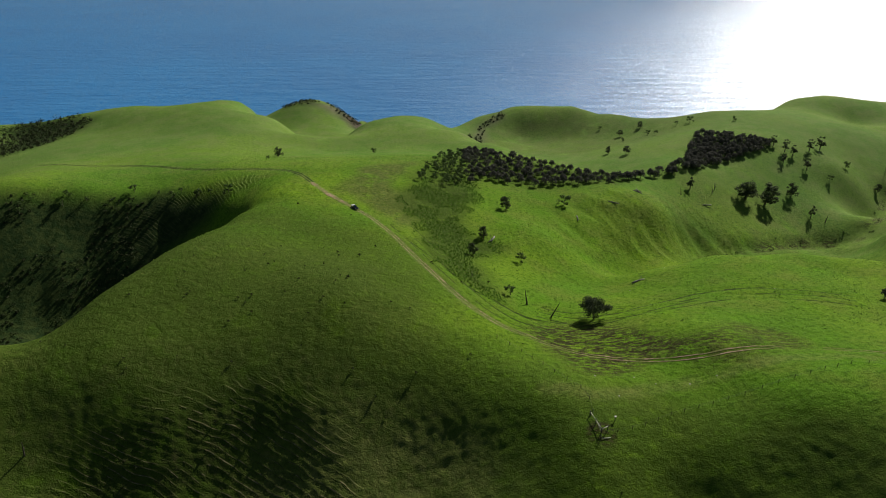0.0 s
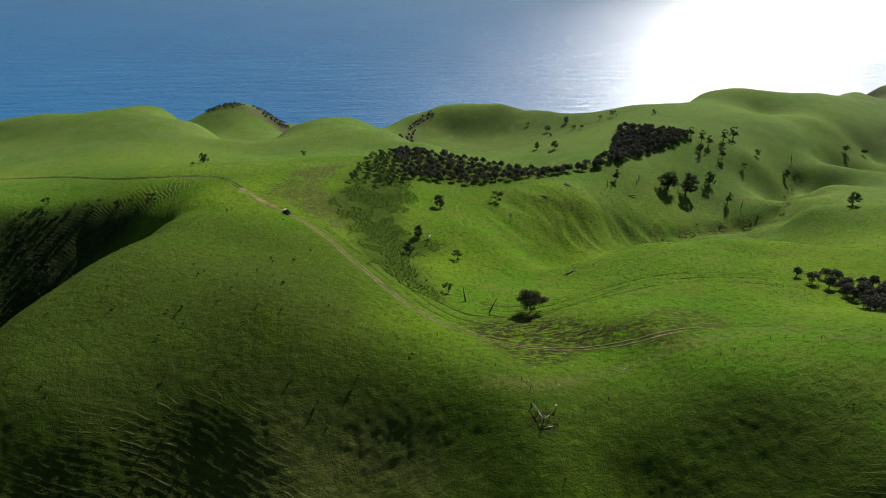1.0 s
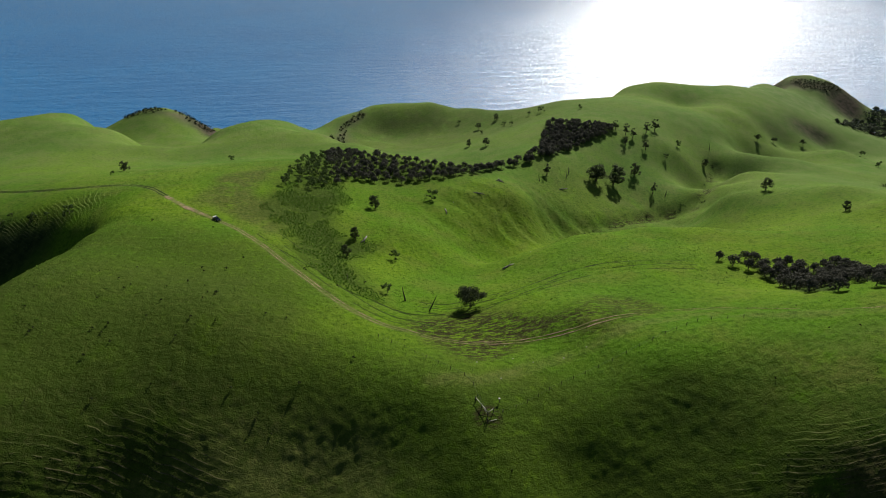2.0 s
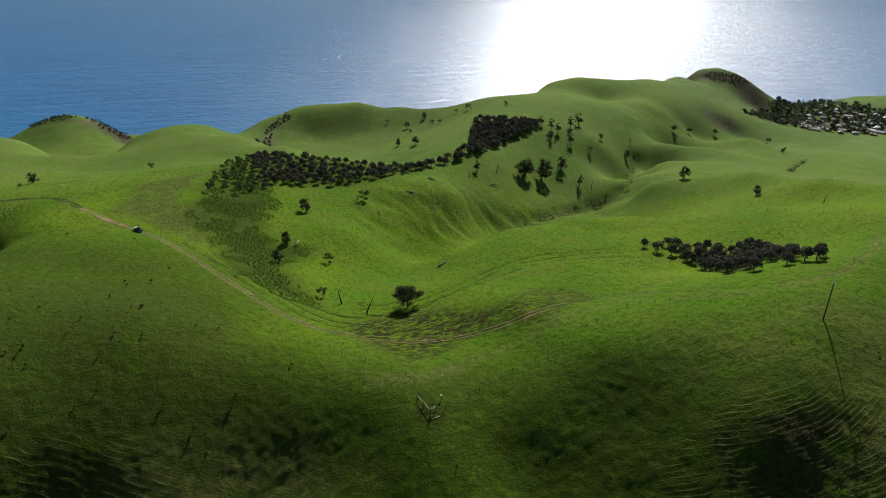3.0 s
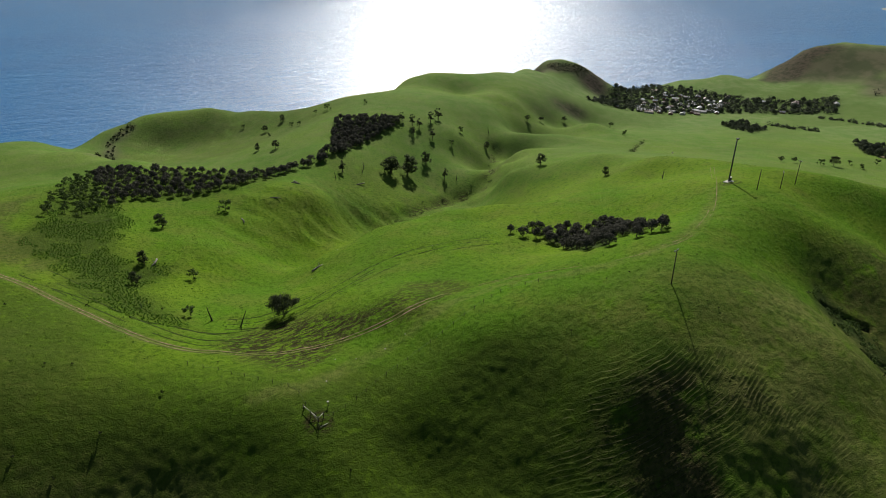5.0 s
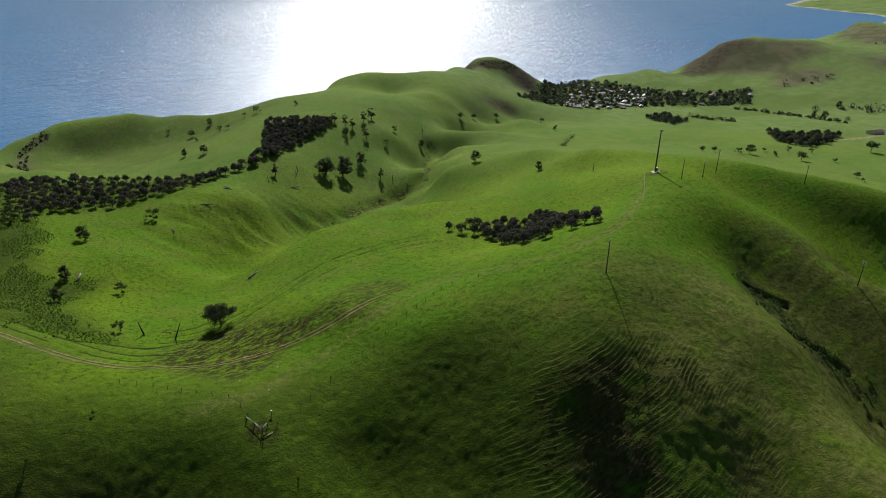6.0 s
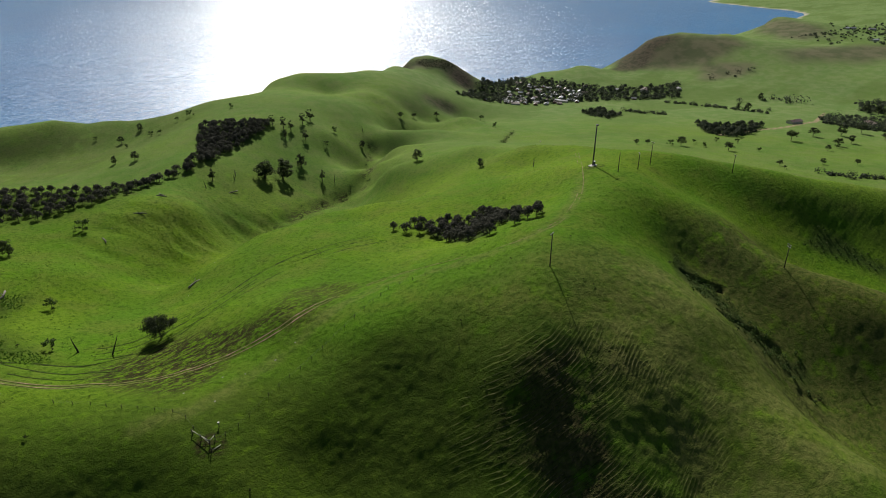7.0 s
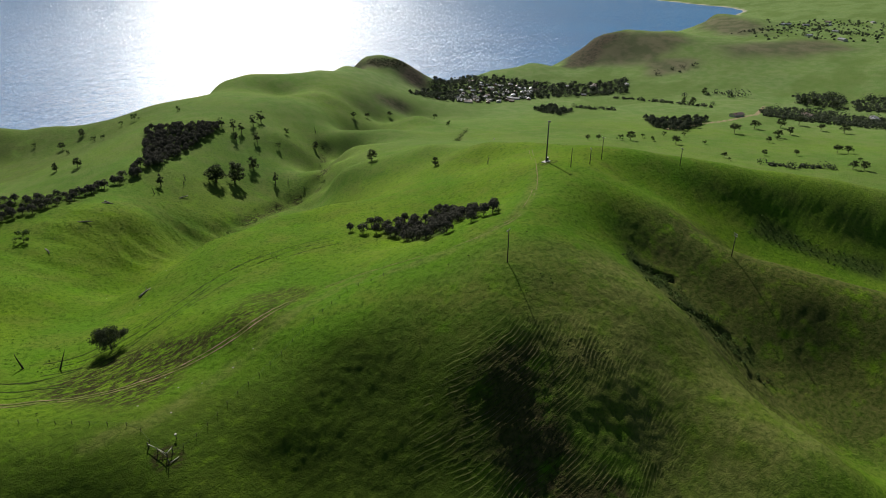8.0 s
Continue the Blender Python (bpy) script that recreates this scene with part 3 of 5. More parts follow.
TRACK_LINE = eased(eased(curve(TRACK, 4.0), 2), 2)


def beside(pts, off, lo, hi):
    """A line that runs off metres beside pts, between two of its points."""
    p = np.array(pts[lo:hi])
    d = np.gradient(p, axis=0)
    n = np.stack([-d[:, 1], d[:, 0]], 1) / np.hypot(d[:, 0], d[:, 1])[:, None]
    return [tuple(q) for q in p + n * off]


# old plough and stock lines, dark in the grass
FURROW_LINES = [curve(q, 6.0) for q in FURROWS]
mid_track = [k for k, q in enumerate(TRACK_LINE) if -30 < q[0] < 70 and q[1] < 275]
for off in (5.2, 10.0, 16.0):
    FURROW_LINES.append(beside(TRACK_LINE, off, mid_track[0], mid_track[-1]))
for off in (6.0, 11.0):
    FURROW_LINES.append(beside(FURROW_LINES[0], off, 0, len(FURROW_LINES[0])))
FURROW_LINES.append(beside(FURROW_LINES[1], 7.0, len(FURROW_LINES[1]) // 3, len(FURROW_LINES[1])))


def near_line(x, y, pts, reach):
    d = np.full(x.shape, 1e3)
    xs, ys = [p[0] for p in pts], [p[1] for p in pts]
    near = (x > min(xs) - reach) & (x < max(xs) + reach) & (y > min(ys) - reach) & (y < max(ys) + reach)
    d[near] = line_distance(x[near], y[near], pts)
    return d


def tread_zone(x, y):
    """Steep faces where stock has worn steps along the contours."""
    m = np.maximum(blob(x, y, -60, 128, 58, 30, 6), blob(x, y, 113, 64, 48, 36, -25))
    m = np.maximum(m, blob(x, y, 200, 46, 16, 40, 0) * 0.5)
    m = np.maximum(m, blob(x, y, -140, 336, 60, 18, 20) * 0.35)
    return m


STEP = 1.35


def relief(x, y, extra=None):
    """The finished height of the land, tracks, furrows and worn steps included."""
    x, y = np.atleast_1d(np.asarray(x, float)), np.atleast_1d(np.asarray(y, float))
    z0 = base_height(x, y)
    z = z0 + 0.9 * fractal(x, y, 70, 3, 3) + 0.24 * fractal(x, y, 9, 8, 3)
    close = (np.abs(x) < 420) & (y > -60) & (y < 420)
    hum = 0.14 + 0.06 * np.maximum(np.maximum(blob(x, y, -60, 128, 100, 55), blob(x, y, 130, 66, 110, 80, -15)), blob(x, y, 245, 50, 80, 80))
    z = np.where(close, z + hum * fractal(x, y, 2.4, 31, 2), z)
    rill = blob(x, y, 122, 345, 85, 46, 20) + 0.7 * blob(x, y, 240, 370, 95, 22, 22) + 1.0 * blob(x, y, 440, 580, 150, 60, 35)
    z = z + rill * 2.5 * (0.35 - np.abs(fractal(x * 0.8 + y * 0.6 + 6 * fractal(x, y, 40, 77, 2), (y * 0.8 - x * 0.6) * 0.26, 12, 71, 3, 0.6)))
    z = z - 4.5 * np.clip(1 - near_line(x, y, CREASE, 12) / 12, 0, 1) ** 1.3 * smooth(fractal(x, y, 30, 64, 2), -0.8, -0.1)
    for q in GASH:
        z = z - 1.7 * (1 - smooth(near_line(x, y, q, 8), 0.3, 2.6)) * smooth(fractal(x, y, 12, 33, 2), -0.7, -0.2)
    zone = tread_zone(x, y) * smooth(fractal(x, y, 34, 40, 3), -0.5, -0.1)
    side = smooth(x, 10, 60)
    level = (z0 - side * 0.48 * (0.67 * x - 0.74 * y) + (1 - side) * 0.32 * x) / (STEP - 0.4 * side) + 1.9 * fractal(x, y, 60, 50, 3) + 1.1 * fractal(x, y, 13, 55, 3)
    f = level - np.floor(level)
    gully = patch(x, y, WEST_SCRUB, 20, 0)
    z = z + gully * 3.0 * np.abs(fractal(x * 0.9 + y * 0.35, (y - x * 0.3) * 0.25, 26, 91, 3))
    z = z + zone * STEP * 0.22 * (smooth(f, 0.50, 1.0) - f + 0.25)
    d = near_line(x, y, TRACK_LINE, 12)
    z = z - 0.15 * (1 - smooth(d, 0.6, 2.6))
    for k, line in enumerate(FURROW_LINES):
        d = near_line(x, y, line, 8)
        z = z - 0.22 * (1 - smooth(d, 0.4, 2.0))
    if extra is not None:
        extra["tread"] = zone
        extra["level"] = level + 500
    return z


def axis(lo, hi, step, far_lo, far_hi, grow):
    mid = list(np.arange(lo, hi, step))
    up, s = [], step
    while (up[-1] if up else hi) < far_hi:
        s *= grow
        up.append((up[-1] if up else mid[-1]) + s)
    dn, s = [], step
    while (dn[-1] if dn else lo) > far_lo:
        s *= grow
        dn.append((dn[-1] if dn else lo) - s)
    return np.array(dn[::-1] + mid + up)


XS = axis(-130, 160, 0.52, -3600, 5200, 1.018)
YS = axis(55, 160, 0.52, -1500, 5200, 1.018)


HEIGHTS = []


def ground_z(x, y):
    """Height of the built ground at one place."""
    i = int(np.clip(np.searchsorted(XS, x) - 1, 0, len(XS) - 2))
    j = int(np.clip(np.searchsorted(YS, y) - 1, 0, len(YS) - 2))
    u, v = (x - XS[i]) / (XS[i + 1] - XS[i]), (y - YS[j]) / (YS[j + 1] - YS[j])
    z = HEIGHTS[0]
    return float((z[j, i] * (1 - u) + z[j, i + 1] * u) * (1 - v) + (z[j + 1, i] * (1 - u) + z[j + 1, i + 1] * u) * v)


def build_ground():
    gx, gy = np.meshgrid(XS, YS)
    x, y = gx.ravel(), gy.ravel()
    masks = {}
    z = relief(x, y, masks)
    nx, ny = len(XS), len(YS)
    i = (np.arange(ny - 1)[:, None] * nx + np.arange(nx - 1)[None]).ravel()
    faces = np.stack([i, i + 1, i + nx + 1, i + nx], 1)
    me = bpy.data.meshes.new("ground")
    me.vertices.add(len(x))
    me.vertices.foreach_set("co", np.stack([x, y, z], 1).ravel())
    me.loops.add(len(faces) * 4)
    me.loops.foreach_set("vertex_index", faces.ravel().astype(np.int32))
    me.polygons.add(len(faces))
    me.polygons.foreach_set("loop_start", np.arange(0, len(faces) * 4, 4, dtype=np.int32))
    me.update(calc_edges=True)
    me.polygons.foreach_set("use_smooth", np.ones(len(faces), bool))
    zz = z.reshape(ny, nx)
    HEIGHTS.append(zz)
    slope = np.hypot(np.gradient(zz, YS, axis=0), np.gradient(zz, XS, axis=1)).ravel()
    track = near_line(x, y, TRACK_LINE, 14)
    road = 1 - smooth(near_line(x, y, VILLAGE_ROAD, 14), 1.6, 3.2)
    masks["dirt"] = np.maximum(road, 0.16 * (1 - smooth(track, 1.0, 2.2)) * (1 - smooth(x, 10, 50)))
    masks["soil"] = np.maximum(patch(x, y, SOIL, 6, 6), patch(x, y, SOIL_B, 5, 5) * 0.65)
    masks["soil"] = np.maximum(masks["soil"], blob(x, y, FENCE_B[0][0], FENCE_B[0][1], 5, 5))
    masks["soil"] = np.maximum(masks["soil"], blob(x, y, 260, 161, 8, 6) * 0.8)
    eroded = (1 - smooth(near_line(x, y, CREASE, 12), 2.0, 8.0)) * smooth(fractal(x, y, 14, 63, 3), -0.25, 0.15)
    for q in GASH:
        eroded = np.maximum(eroded, 1 - smooth(near_line(x, y, q, 8), 1.0, 3.5))
    masks["soil"] = np.maximum(masks["soil"], eroded * 0.9)
    masks["rank"] = np.maximum(patch(x, y, RANK, 8, 5), patch(x, y, COPSE_A, 10, 6) * 0.8)
    # near slopes: coarser grass, and slope shade put into the green
    coarse_shade = np.maximum(blob(x, y, -45, 135, 120, 62), blob(x, y, 62, 108, 75, 48, -20))
    masks["rank"] = np.maximum(masks["rank"], np.maximum(coarse_shade, blob(x, y, -80, 205, 105, 95)) * 0.8)
    # slopes facing the camera: browner grass, with their shade put into the tint
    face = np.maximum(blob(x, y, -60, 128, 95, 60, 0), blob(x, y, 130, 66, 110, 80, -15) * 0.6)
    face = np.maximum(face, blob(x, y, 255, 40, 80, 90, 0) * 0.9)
    # far: how much haze tint the pasture takes, growing with distance
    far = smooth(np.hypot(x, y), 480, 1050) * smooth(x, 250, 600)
    face = np.maximum(face, blob(x, y, 150, 625, 190, 95, 10) * 0.45)
    face = np.maximum(face, blob(x, y, 470, 640, 190, 90, 20) * 0.2)
    face = np.maximum(face, blob(x, y, 190, 370, 150, 60, 25) * 0.4)
    face = np.maximum(face, patch(x, y, BARE, 8, 8) * 0.8)
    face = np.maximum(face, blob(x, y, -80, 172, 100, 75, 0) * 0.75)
    masks["tan"] = np.clip(0.8 * blob(x, y, 172, 50, 62, 62, 0) + 0.12 * patch(x, y, BARE, 8, 8) + 0.6 * blob(x, y, -20, 118, 50, 40, 0), 0, 1)
    strip = near_line(x, y, RIDGE_STRIP, 14)
    masks["tan"] = np.maximum(masks["tan"], 0.5 * (1 - smooth(strip, 1.0, 4.5)))
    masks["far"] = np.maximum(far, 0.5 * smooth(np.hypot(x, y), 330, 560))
    masks["dry_shade"] = np.clip(np.maximum(np.maximum(face * 0.85, masks["tread"]), 0.20 - 0.1 * far), 0, 1)
    scrub = np.maximum(patch(x, y, WEST_SCRUB, 9, 9), patch(x, y, WEST_SCRUB_B, 14, 12))
    scrub = np.maximum(scrub, np.maximum(patch(x, y, GULLY_BUSH, 4, 5), patch(x, y, GULLY_BUSH_B, 6, 6)) * 0.8)
    for p, rim in ((COPSE_B, 3), (COPSE_C, 2), (COPSE_C_TOP, 2), (COPSE_D, 5), (COPSE_E, 5), (VILLAGE, 16)):
        scrub = np.maximum(scrub, patch(x, y, p, rim, 3) * (0.75 if rim < 10 else 0.45))
    masks["scrub"] = scrub
    heath_shade = np.zeros(len(x))
    # A to C: brown heath, plus dark of camera-facing slopes put into colour
    for p, rim in ((HEATH_A, 28), (HEATH_B, 30), (HEATH_C, 40), (HEATH_D, 22), (HEATH_E, 22), (HEATH_F, 30), (KNOB_CAP, 9)):
        heath_shade = np.maximum(heath_shade, patch(x, y, p, rim, 25))
    for p in EDGE_SCRUB:
        heath_shade = np.maximum(heath_shade, patch(x, y, p, 8, 8))
    masks["heath_shade"] = np.maximum(heath_shade, patch(x, y, SMALL_CAP, 8, 8))
    # headland cliff patch: rock colour that also holds the face's shade
    masks["rock"] = np.maximum(smooth(slope, 0.42, 0.75) * smooth(-z, -75, -40) * smooth(y, 560, 640), patch(x, y, CLIFF_SHADE, 14, 20) * 0.9)
    masks["sand"] = (1 - smooth(z, 0.3, 1.3)) * (1 - smooth(slope, 0.25, 0.45))
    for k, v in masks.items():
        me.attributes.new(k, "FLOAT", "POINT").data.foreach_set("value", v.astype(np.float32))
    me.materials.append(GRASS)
    return tagged(new("ground", me), "rolling green coastal pasture hills with gullies", "ground", kind="structure")


build_ground()

bm = bmesh.new()
vs = [bm.verts.new(p) for p in ((-9000, -4000, 0), (9000, -4000, 0), (9000, 9000, 0), (-9000, 9000, 0))]
bm.faces.new(vs)
me = bpy.data.meshes.new("water")
bm.to_mesh(me)
me.materials.append(WATER)
tagged(new("water", me), "wind-rippled blue sea glittering under the sun", "sea", kind="structure")

# ---------------------------------------------------------------- things: helpers
rng = random.Random(7)


def empty(name, x, y, z, rz=0.0, scale=1.0):
    ob = new(name)
    ob.empty_display_size = 0.5
    ob.matrix_basis = Matrix.Translation((x, y, z)) @ Matrix.Rotation(rz, 4, "Z") @ Matrix.Scale(scale, 4)
    return ob


def part(name, bm, material, parent, label="", smooth_faces=False):
    """Links a bmesh as one mesh object under a thing or a part."""
    me = bpy.data.meshes.new(name)
    bm.to_mesh(me)
    bm.free()
    return part_mesh(name, me, material, parent, label, smooth_faces)


def part_mesh(name, me, material, parent, label="", smooth_faces=False):
    if not me.materials:
        me.materials.append(material)
    if smooth_faces:
        me.polygons.foreach_set("use_smooth", np.ones(len(me.polygons), bool))
    ob = new(name, me)
    ob.parent = parent
    if label:
        tagged(ob, label)
    return ob


def mesh_of(name, verts, faces, material):
    me = bpy.data.meshes.new(name)
    me.from_pydata([tuple(v) for v in verts], [], [tuple(f) for f in faces])
    me.materials.append(material)
    return me


def box(bm, x, y, z, sx, sy, sz, bevel=0.0, m=None):
    """A box with its base centre at x, y, z."""
    made = bmesh.ops.create_cube(bm, size=1.0)
    vs = made["verts"]
    bmesh.ops.scale(bm, vec=(sx, sy, sz), verts=vs)
    bmesh.ops.translate(bm, vec=(x, y, z + sz / 2), verts=vs)
    if bevel:
        edges = {e for v in vs for e in v.link_edges}
        made = bmesh.ops.bevel(bm, geom=list(edges), offset=bevel, segments=2, affect="EDGES", profile=0.6)
        vs = [v for v in made["verts"]]
    if m is not None:
        bmesh.ops.transform(bm, matrix=m, verts=list({v for v in vs if v.is_valid}))
    return vs


def tube(bm, pts, radii, n=8, cap=True):
    """A tapered tube along points."""
    rings = []
    for i, p in enumerate(pts):
        p = Vector(p)
        ahead = (Vector(pts[min(i + 1, len(pts) - 1)]) - Vector(pts[max(i - 1, 0)])).normalized()
        side = ahead.cross(Vector((0.31, 0.95, 0.05))).normalized()
        up = side.cross(ahead)
        rings.append([bm.verts.new(p + (side * cos(2 * pi * k / n) + up * sin(2 * pi * k / n)) * radii[i]) for k in range(n)])
    for a, b in zip(rings[:-1], rings[1:]):
        for k in range(n):
            bm.faces.new((a[k], a[(k + 1) % n], b[(k + 1) % n], b[k]))
    if cap:
        bm.faces.new(rings[0][::-1])
        bm.faces.new(rings[-1])


def limb_path(r, start, direction, length, n=5, wander=0.25, droop=0.0):
    p, d, out = Vector(start), Vector(direction).normalized(), [Vector(start)]
    for i in range(n):
        d = (d + Vector((r.uniform(-1, 1), r.uniform(-1, 1), r.uniform(-0.6, 0.8) - droop)) * wander).normalized()
        p = p + d * length / n
        out.append(p.copy())
    return out


# ---------------------------------------------------------------- materials of things


def leaf_material(name, dark, light, grey):
    m = Mat(name, 0.75, 0.06)
    c = m.mix(m.island(), dark, light)
    c = m.mix(m.ramp(m.noise(0.8, 3), 0.45, 0.7, 0, 0.5), c, grey)
    c = m.mix(m.math("MULTIPLY", m.random(), 0.35), c, light)
    m.color(c)
    tr = m.t.nodes.new("ShaderNodeBsdfTranslucent")
    m.put(tr.inputs["Color"], c)
    mx = m.t.nodes.new("ShaderNodeMixShader")
    mx.inputs[0].default_value = 0.22
    out = m.t.nodes["Material Output"]
    m.t.links.new(m.b.outputs[0], mx.inputs[1])
    m.t.links.new(tr.outputs[0], mx.inputs[2])
    m.t.links.new(mx.outputs[0], out.inputs["Surface"])
    return m.m


LEAF = leaf_material("gum_leaf", (0.026, 0.040, 0.018), (0.070, 0.088, 0.036), (0.066, 0.070, 0.044))
LEAF_DARK = leaf_material("tea_tree_leaf", (0.036, 0.039, 0.030), (0.090, 0.092, 0.068), (0.086, 0.078, 0.064))
LEAF_SCRUB = leaf_material("scrub_leaf", (0.014, 0.024, 0.008), (0.036, 0.046, 0.016), (0.036, 0.032, 0.020))
# leaves of distant trees, lightened and greyed partly to stand in for haze
LEAF_FAR = leaf_material("far_tree_leaf", (0.040, 0.056, 0.034), (0.086, 0.104, 0.060), (0.080, 0.090, 0.064))
LEAF_BUSH = leaf_material("bush_leaf", (0.028, 0.058, 0.014), (0.076, 0.120, 0.030), (0.076, 0.084, 0.036))
LEAF_REED = leaf_material("rank_grass", (0.040, 0.120, 0.008), (0.076, 0.172, 0.014), (0.080, 0.128, 0.018))
TUFT = leaf_material("tussock_grass", (0.045, 0.105, 0.005), (0.080, 0.140, 0.009), (0.088, 0.100, 0.022))
BARK = simple("bark", (0.075, 0.058, 0.042), (0.14, 0.12, 0.095), 3.0, 0.9, 0.15, 0, 0.5)
DEADWOOD = simple("weathered_deadwood", (0.12, 0.108, 0.090), (0.22, 0.205, 0.18), 3.0, 0.9, 0.15, 0, 0.5)
CHAR = simple("charred_stump_wood", (0.028, 0.024, 0.020), (0.075, 0.062, 0.050), 3.0, 0.9, 0.15, 0, 0.5)
POST = simple("fence_post_wood", (0.055, 0.047, 0.038), (0.12, 0.105, 0.085), 6.0, 0.85, 0.2, 0, 0.4)
POLEWOOD = simple("pole_timber", (0.055, 0.046, 0.038), (0.10, 0.086, 0.070), 5.0, 0.8, 0.2, 0, 0.3)
STEEL = simple("galvanised_steel", (0.30, 0.31, 0.32), (0.46, 0.47, 0.48), 4.0, 0.45, 0.5, 0.8, 0.1)
DARKSTEEL = simple("dark_steel", (0.040, 0.042, 0.045), (0.075, 0.078, 0.080), 4.0, 0.5, 0.5, 0.3, 0.1)
PORCELAIN = simple("white_porcelain", (0.75, 0.75, 0.72), (0.82, 0.82, 0.80), 8.0, 0.15, 0.6, 0, 0)
WIRE = simple("fence_wire", (0.25, 0.25, 0.25), (0.38, 0.37, 0.36), 8.0, 0.4, 0.5, 0.9, 0)
CONCRETE = simple("concrete", (0.42, 0.41, 0.38), (0.58, 0.56, 0.52), 1.2, 0.85, 0.2, 0, 0.3)
PIPE = simple("pale_pipe_rail", (0.34, 0.32, 0.26), (0.48, 0.45, 0.38), 3.0, 0.5, 0.4, 0, 0.1)
PAINT = simple("dark_blue_car_paint", (0.012, 0.016, 0.026), (0.016, 0.021, 0.032), 3.0, 0.22, 0.6, 0.2, 0)
RUBBER = simple("tyre_rubber", (0.015, 0.015, 0.015), (0.028, 0.027, 0.026), 9.0, 0.8, 0.2, 0, 0.2)
GLASS = simple("tinted_glass", (0.010, 0.013, 0.015), (0.014, 0.018, 0.020), 2.0, 0.06, 0.8, 0, 0)
LAMP = simple("headlight_lens", (0.62, 0.62, 0.60), (0.72, 0.72, 0.70), 5.0, 0.12, 0.6, 0, 0)
TAIL = simple("red_tail_light", (0.28, 0.015, 0.012), (0.36, 0.020, 0.016), 5.0, 0.2, 0.6, 0, 0)
TRAYCOVER = simple("pale_tray_canopy", (0.50, 0.50, 0.49), (0.62, 0.62, 0.60), 3.0, 0.5, 0.4, 0, 0.1)
WALL_PAINT = simple("rendered_wall", (0.52, 0.48, 0.40), (0.64, 0.60, 0.52), 0.8, 0.85, 0.2, 0, 0.2)
TRIM = simple("window_trim", (0.70, 0.70, 0.67), (0.78, 0.78, 0.75), 3.0, 0.5, 0.3, 0, 0)
WALL_BRICK = simple("brick_wall", (0.25, 0.14, 0.09), (0.34, 0.20, 0.13), 1.5, 0.85, 0.2, 0, 0.3)
DOORPAINT = simple("door_paint", (0.10, 0.055, 0.030), (0.14, 0.080, 0.045), 2.0, 0.5, 0.3, 0, 0)


def roof_material():
    m = Mat("roof_sheet", 0.38, 0.5)
    pale = m.mix(m.ramp(m.noise(0.5, 4), 0.35, 0.7), (0.44, 0.45, 0.47), (0.32, 0.33, 0.35))
    tone = m.mix(m.ramp(m.random(), 0.42, 0.48), pale, (0.20, 0.20, 0.21))
    m.color(m.mix(m.ramp(m.random(), 0.80, 0.85), tone, (0.15, 0.10, 0.085)))
    m.b.inputs["Metallic"].default_value = 0.1
    return m.m


ROOF = roof_material()


def track_material():
    m = Mat("worn_dirt", 0.95, 0.05)
    dirt = m.mix(m.ramp(m.noise(0.8, 4), 0.4, 0.62), (0.26, 0.19, 0.115), (0.16, 0.118, 0.070))
    m.color(m.mix(m.ramp(m.noise(0.12, 5, rough=0.7), 0.40, 0.58, 0, 0.8), dirt, (0.095, 0.125, 0.022)))
    m.bump(m.noise(2.0, 4), 0.5, 0.1)
    return m.m


TRACK_DIRT = track_material()
PLOUGHED = simple("dark_turned_soil", (0.034, 0.046, 0.010), (0.022, 0.044, 0.006), 0.6, 0.95, 0.05, 0, 0.4)

# ---------------------------------------------------------------- track and plough lines


def ribbons(name, lines, material, label, category, kind, lift=0.12):
    """Strips that lie on the ground along lines (points, half width, gaps, seed)."""
    v, f = [], []
    for pts, half, gaps, seed in lines:
        p = np.array(pts, float)
        run = np.concatenate([[0], np.cumsum(np.hypot(*np.diff(p, axis=0).T))])
        at = np.arange(0, run[-1], 0.9)
        x, y = np.interp(at, run, p[:, 0]), np.interp(at, run, p[:, 1])
        dx, dy = np.gradient(x), np.gradient(y)
        n = np.hypot(dx, dy) + 1e-9
        wob = 0.5 * half * fractal(at, at * 0 + seed, 7, seed, 3)
        wide = half * (1 + 0.7 * fractal(at, at * 0 + seed, 5, seed + 9, 3))
        on = fractal(at, at * 0 + 3.7 * seed, 16, seed + 5, 3) > gaps
        last = None
        for k in range(len(at)):
            if not on[k]:
                last = None
                continue
            i = len(v)
            for s in (-1, 1):
                qx, qy = x[k] - dy[k] / n[k] * (wob[k] + s * wide[k]), y[k] + dx[k] / n[k] * (wob[k] + s * wide[k])
                v.append((qx, qy, ground_z(qx, qy) + lift))
            if last is not None:
                f.append((last, last + 1, i + 1, i))
            last = i
    return tagged(new(name, mesh_of(name, v, f, material)), label, category, kind=kind)


kx = [q[0] for q in TRACK_LINE]
car_at = min(range(len(TRACK_LINE)), key=lambda k: abs(kx[k] + 60) if TRACK_LINE[k][1] > 230 else 1e3)
top_at = min(range(len(TRACK_LINE)), key=lambda k: abs(kx[k] - 112))
wheels = [(beside(TRACK_LINE, s * 0.85, max(car_at - 4, 0), top_at), 0.24, -0.5, 3 + s) for s in (-1, 1)]
wheels += [(beside(TRACK_LINE, s * 0.85, top_at, len(TRACK_LINE)), 0.12, -0.12, 7 + s) for s in (-1, 1)]
wheels.append((TRACK_LINE[max(car_at - 4, 0):car_at + 6], 1.2, -1.0, 11))
ribbons("dirt_track", wheels, TRACK_DIRT, "pale dirt wheel track worn along the ridge", "track", "structure", 0.14)
dark = [(q, 0.20, -0.08, 20 + k) for k, q in enumerate(FURROW_LINES)]
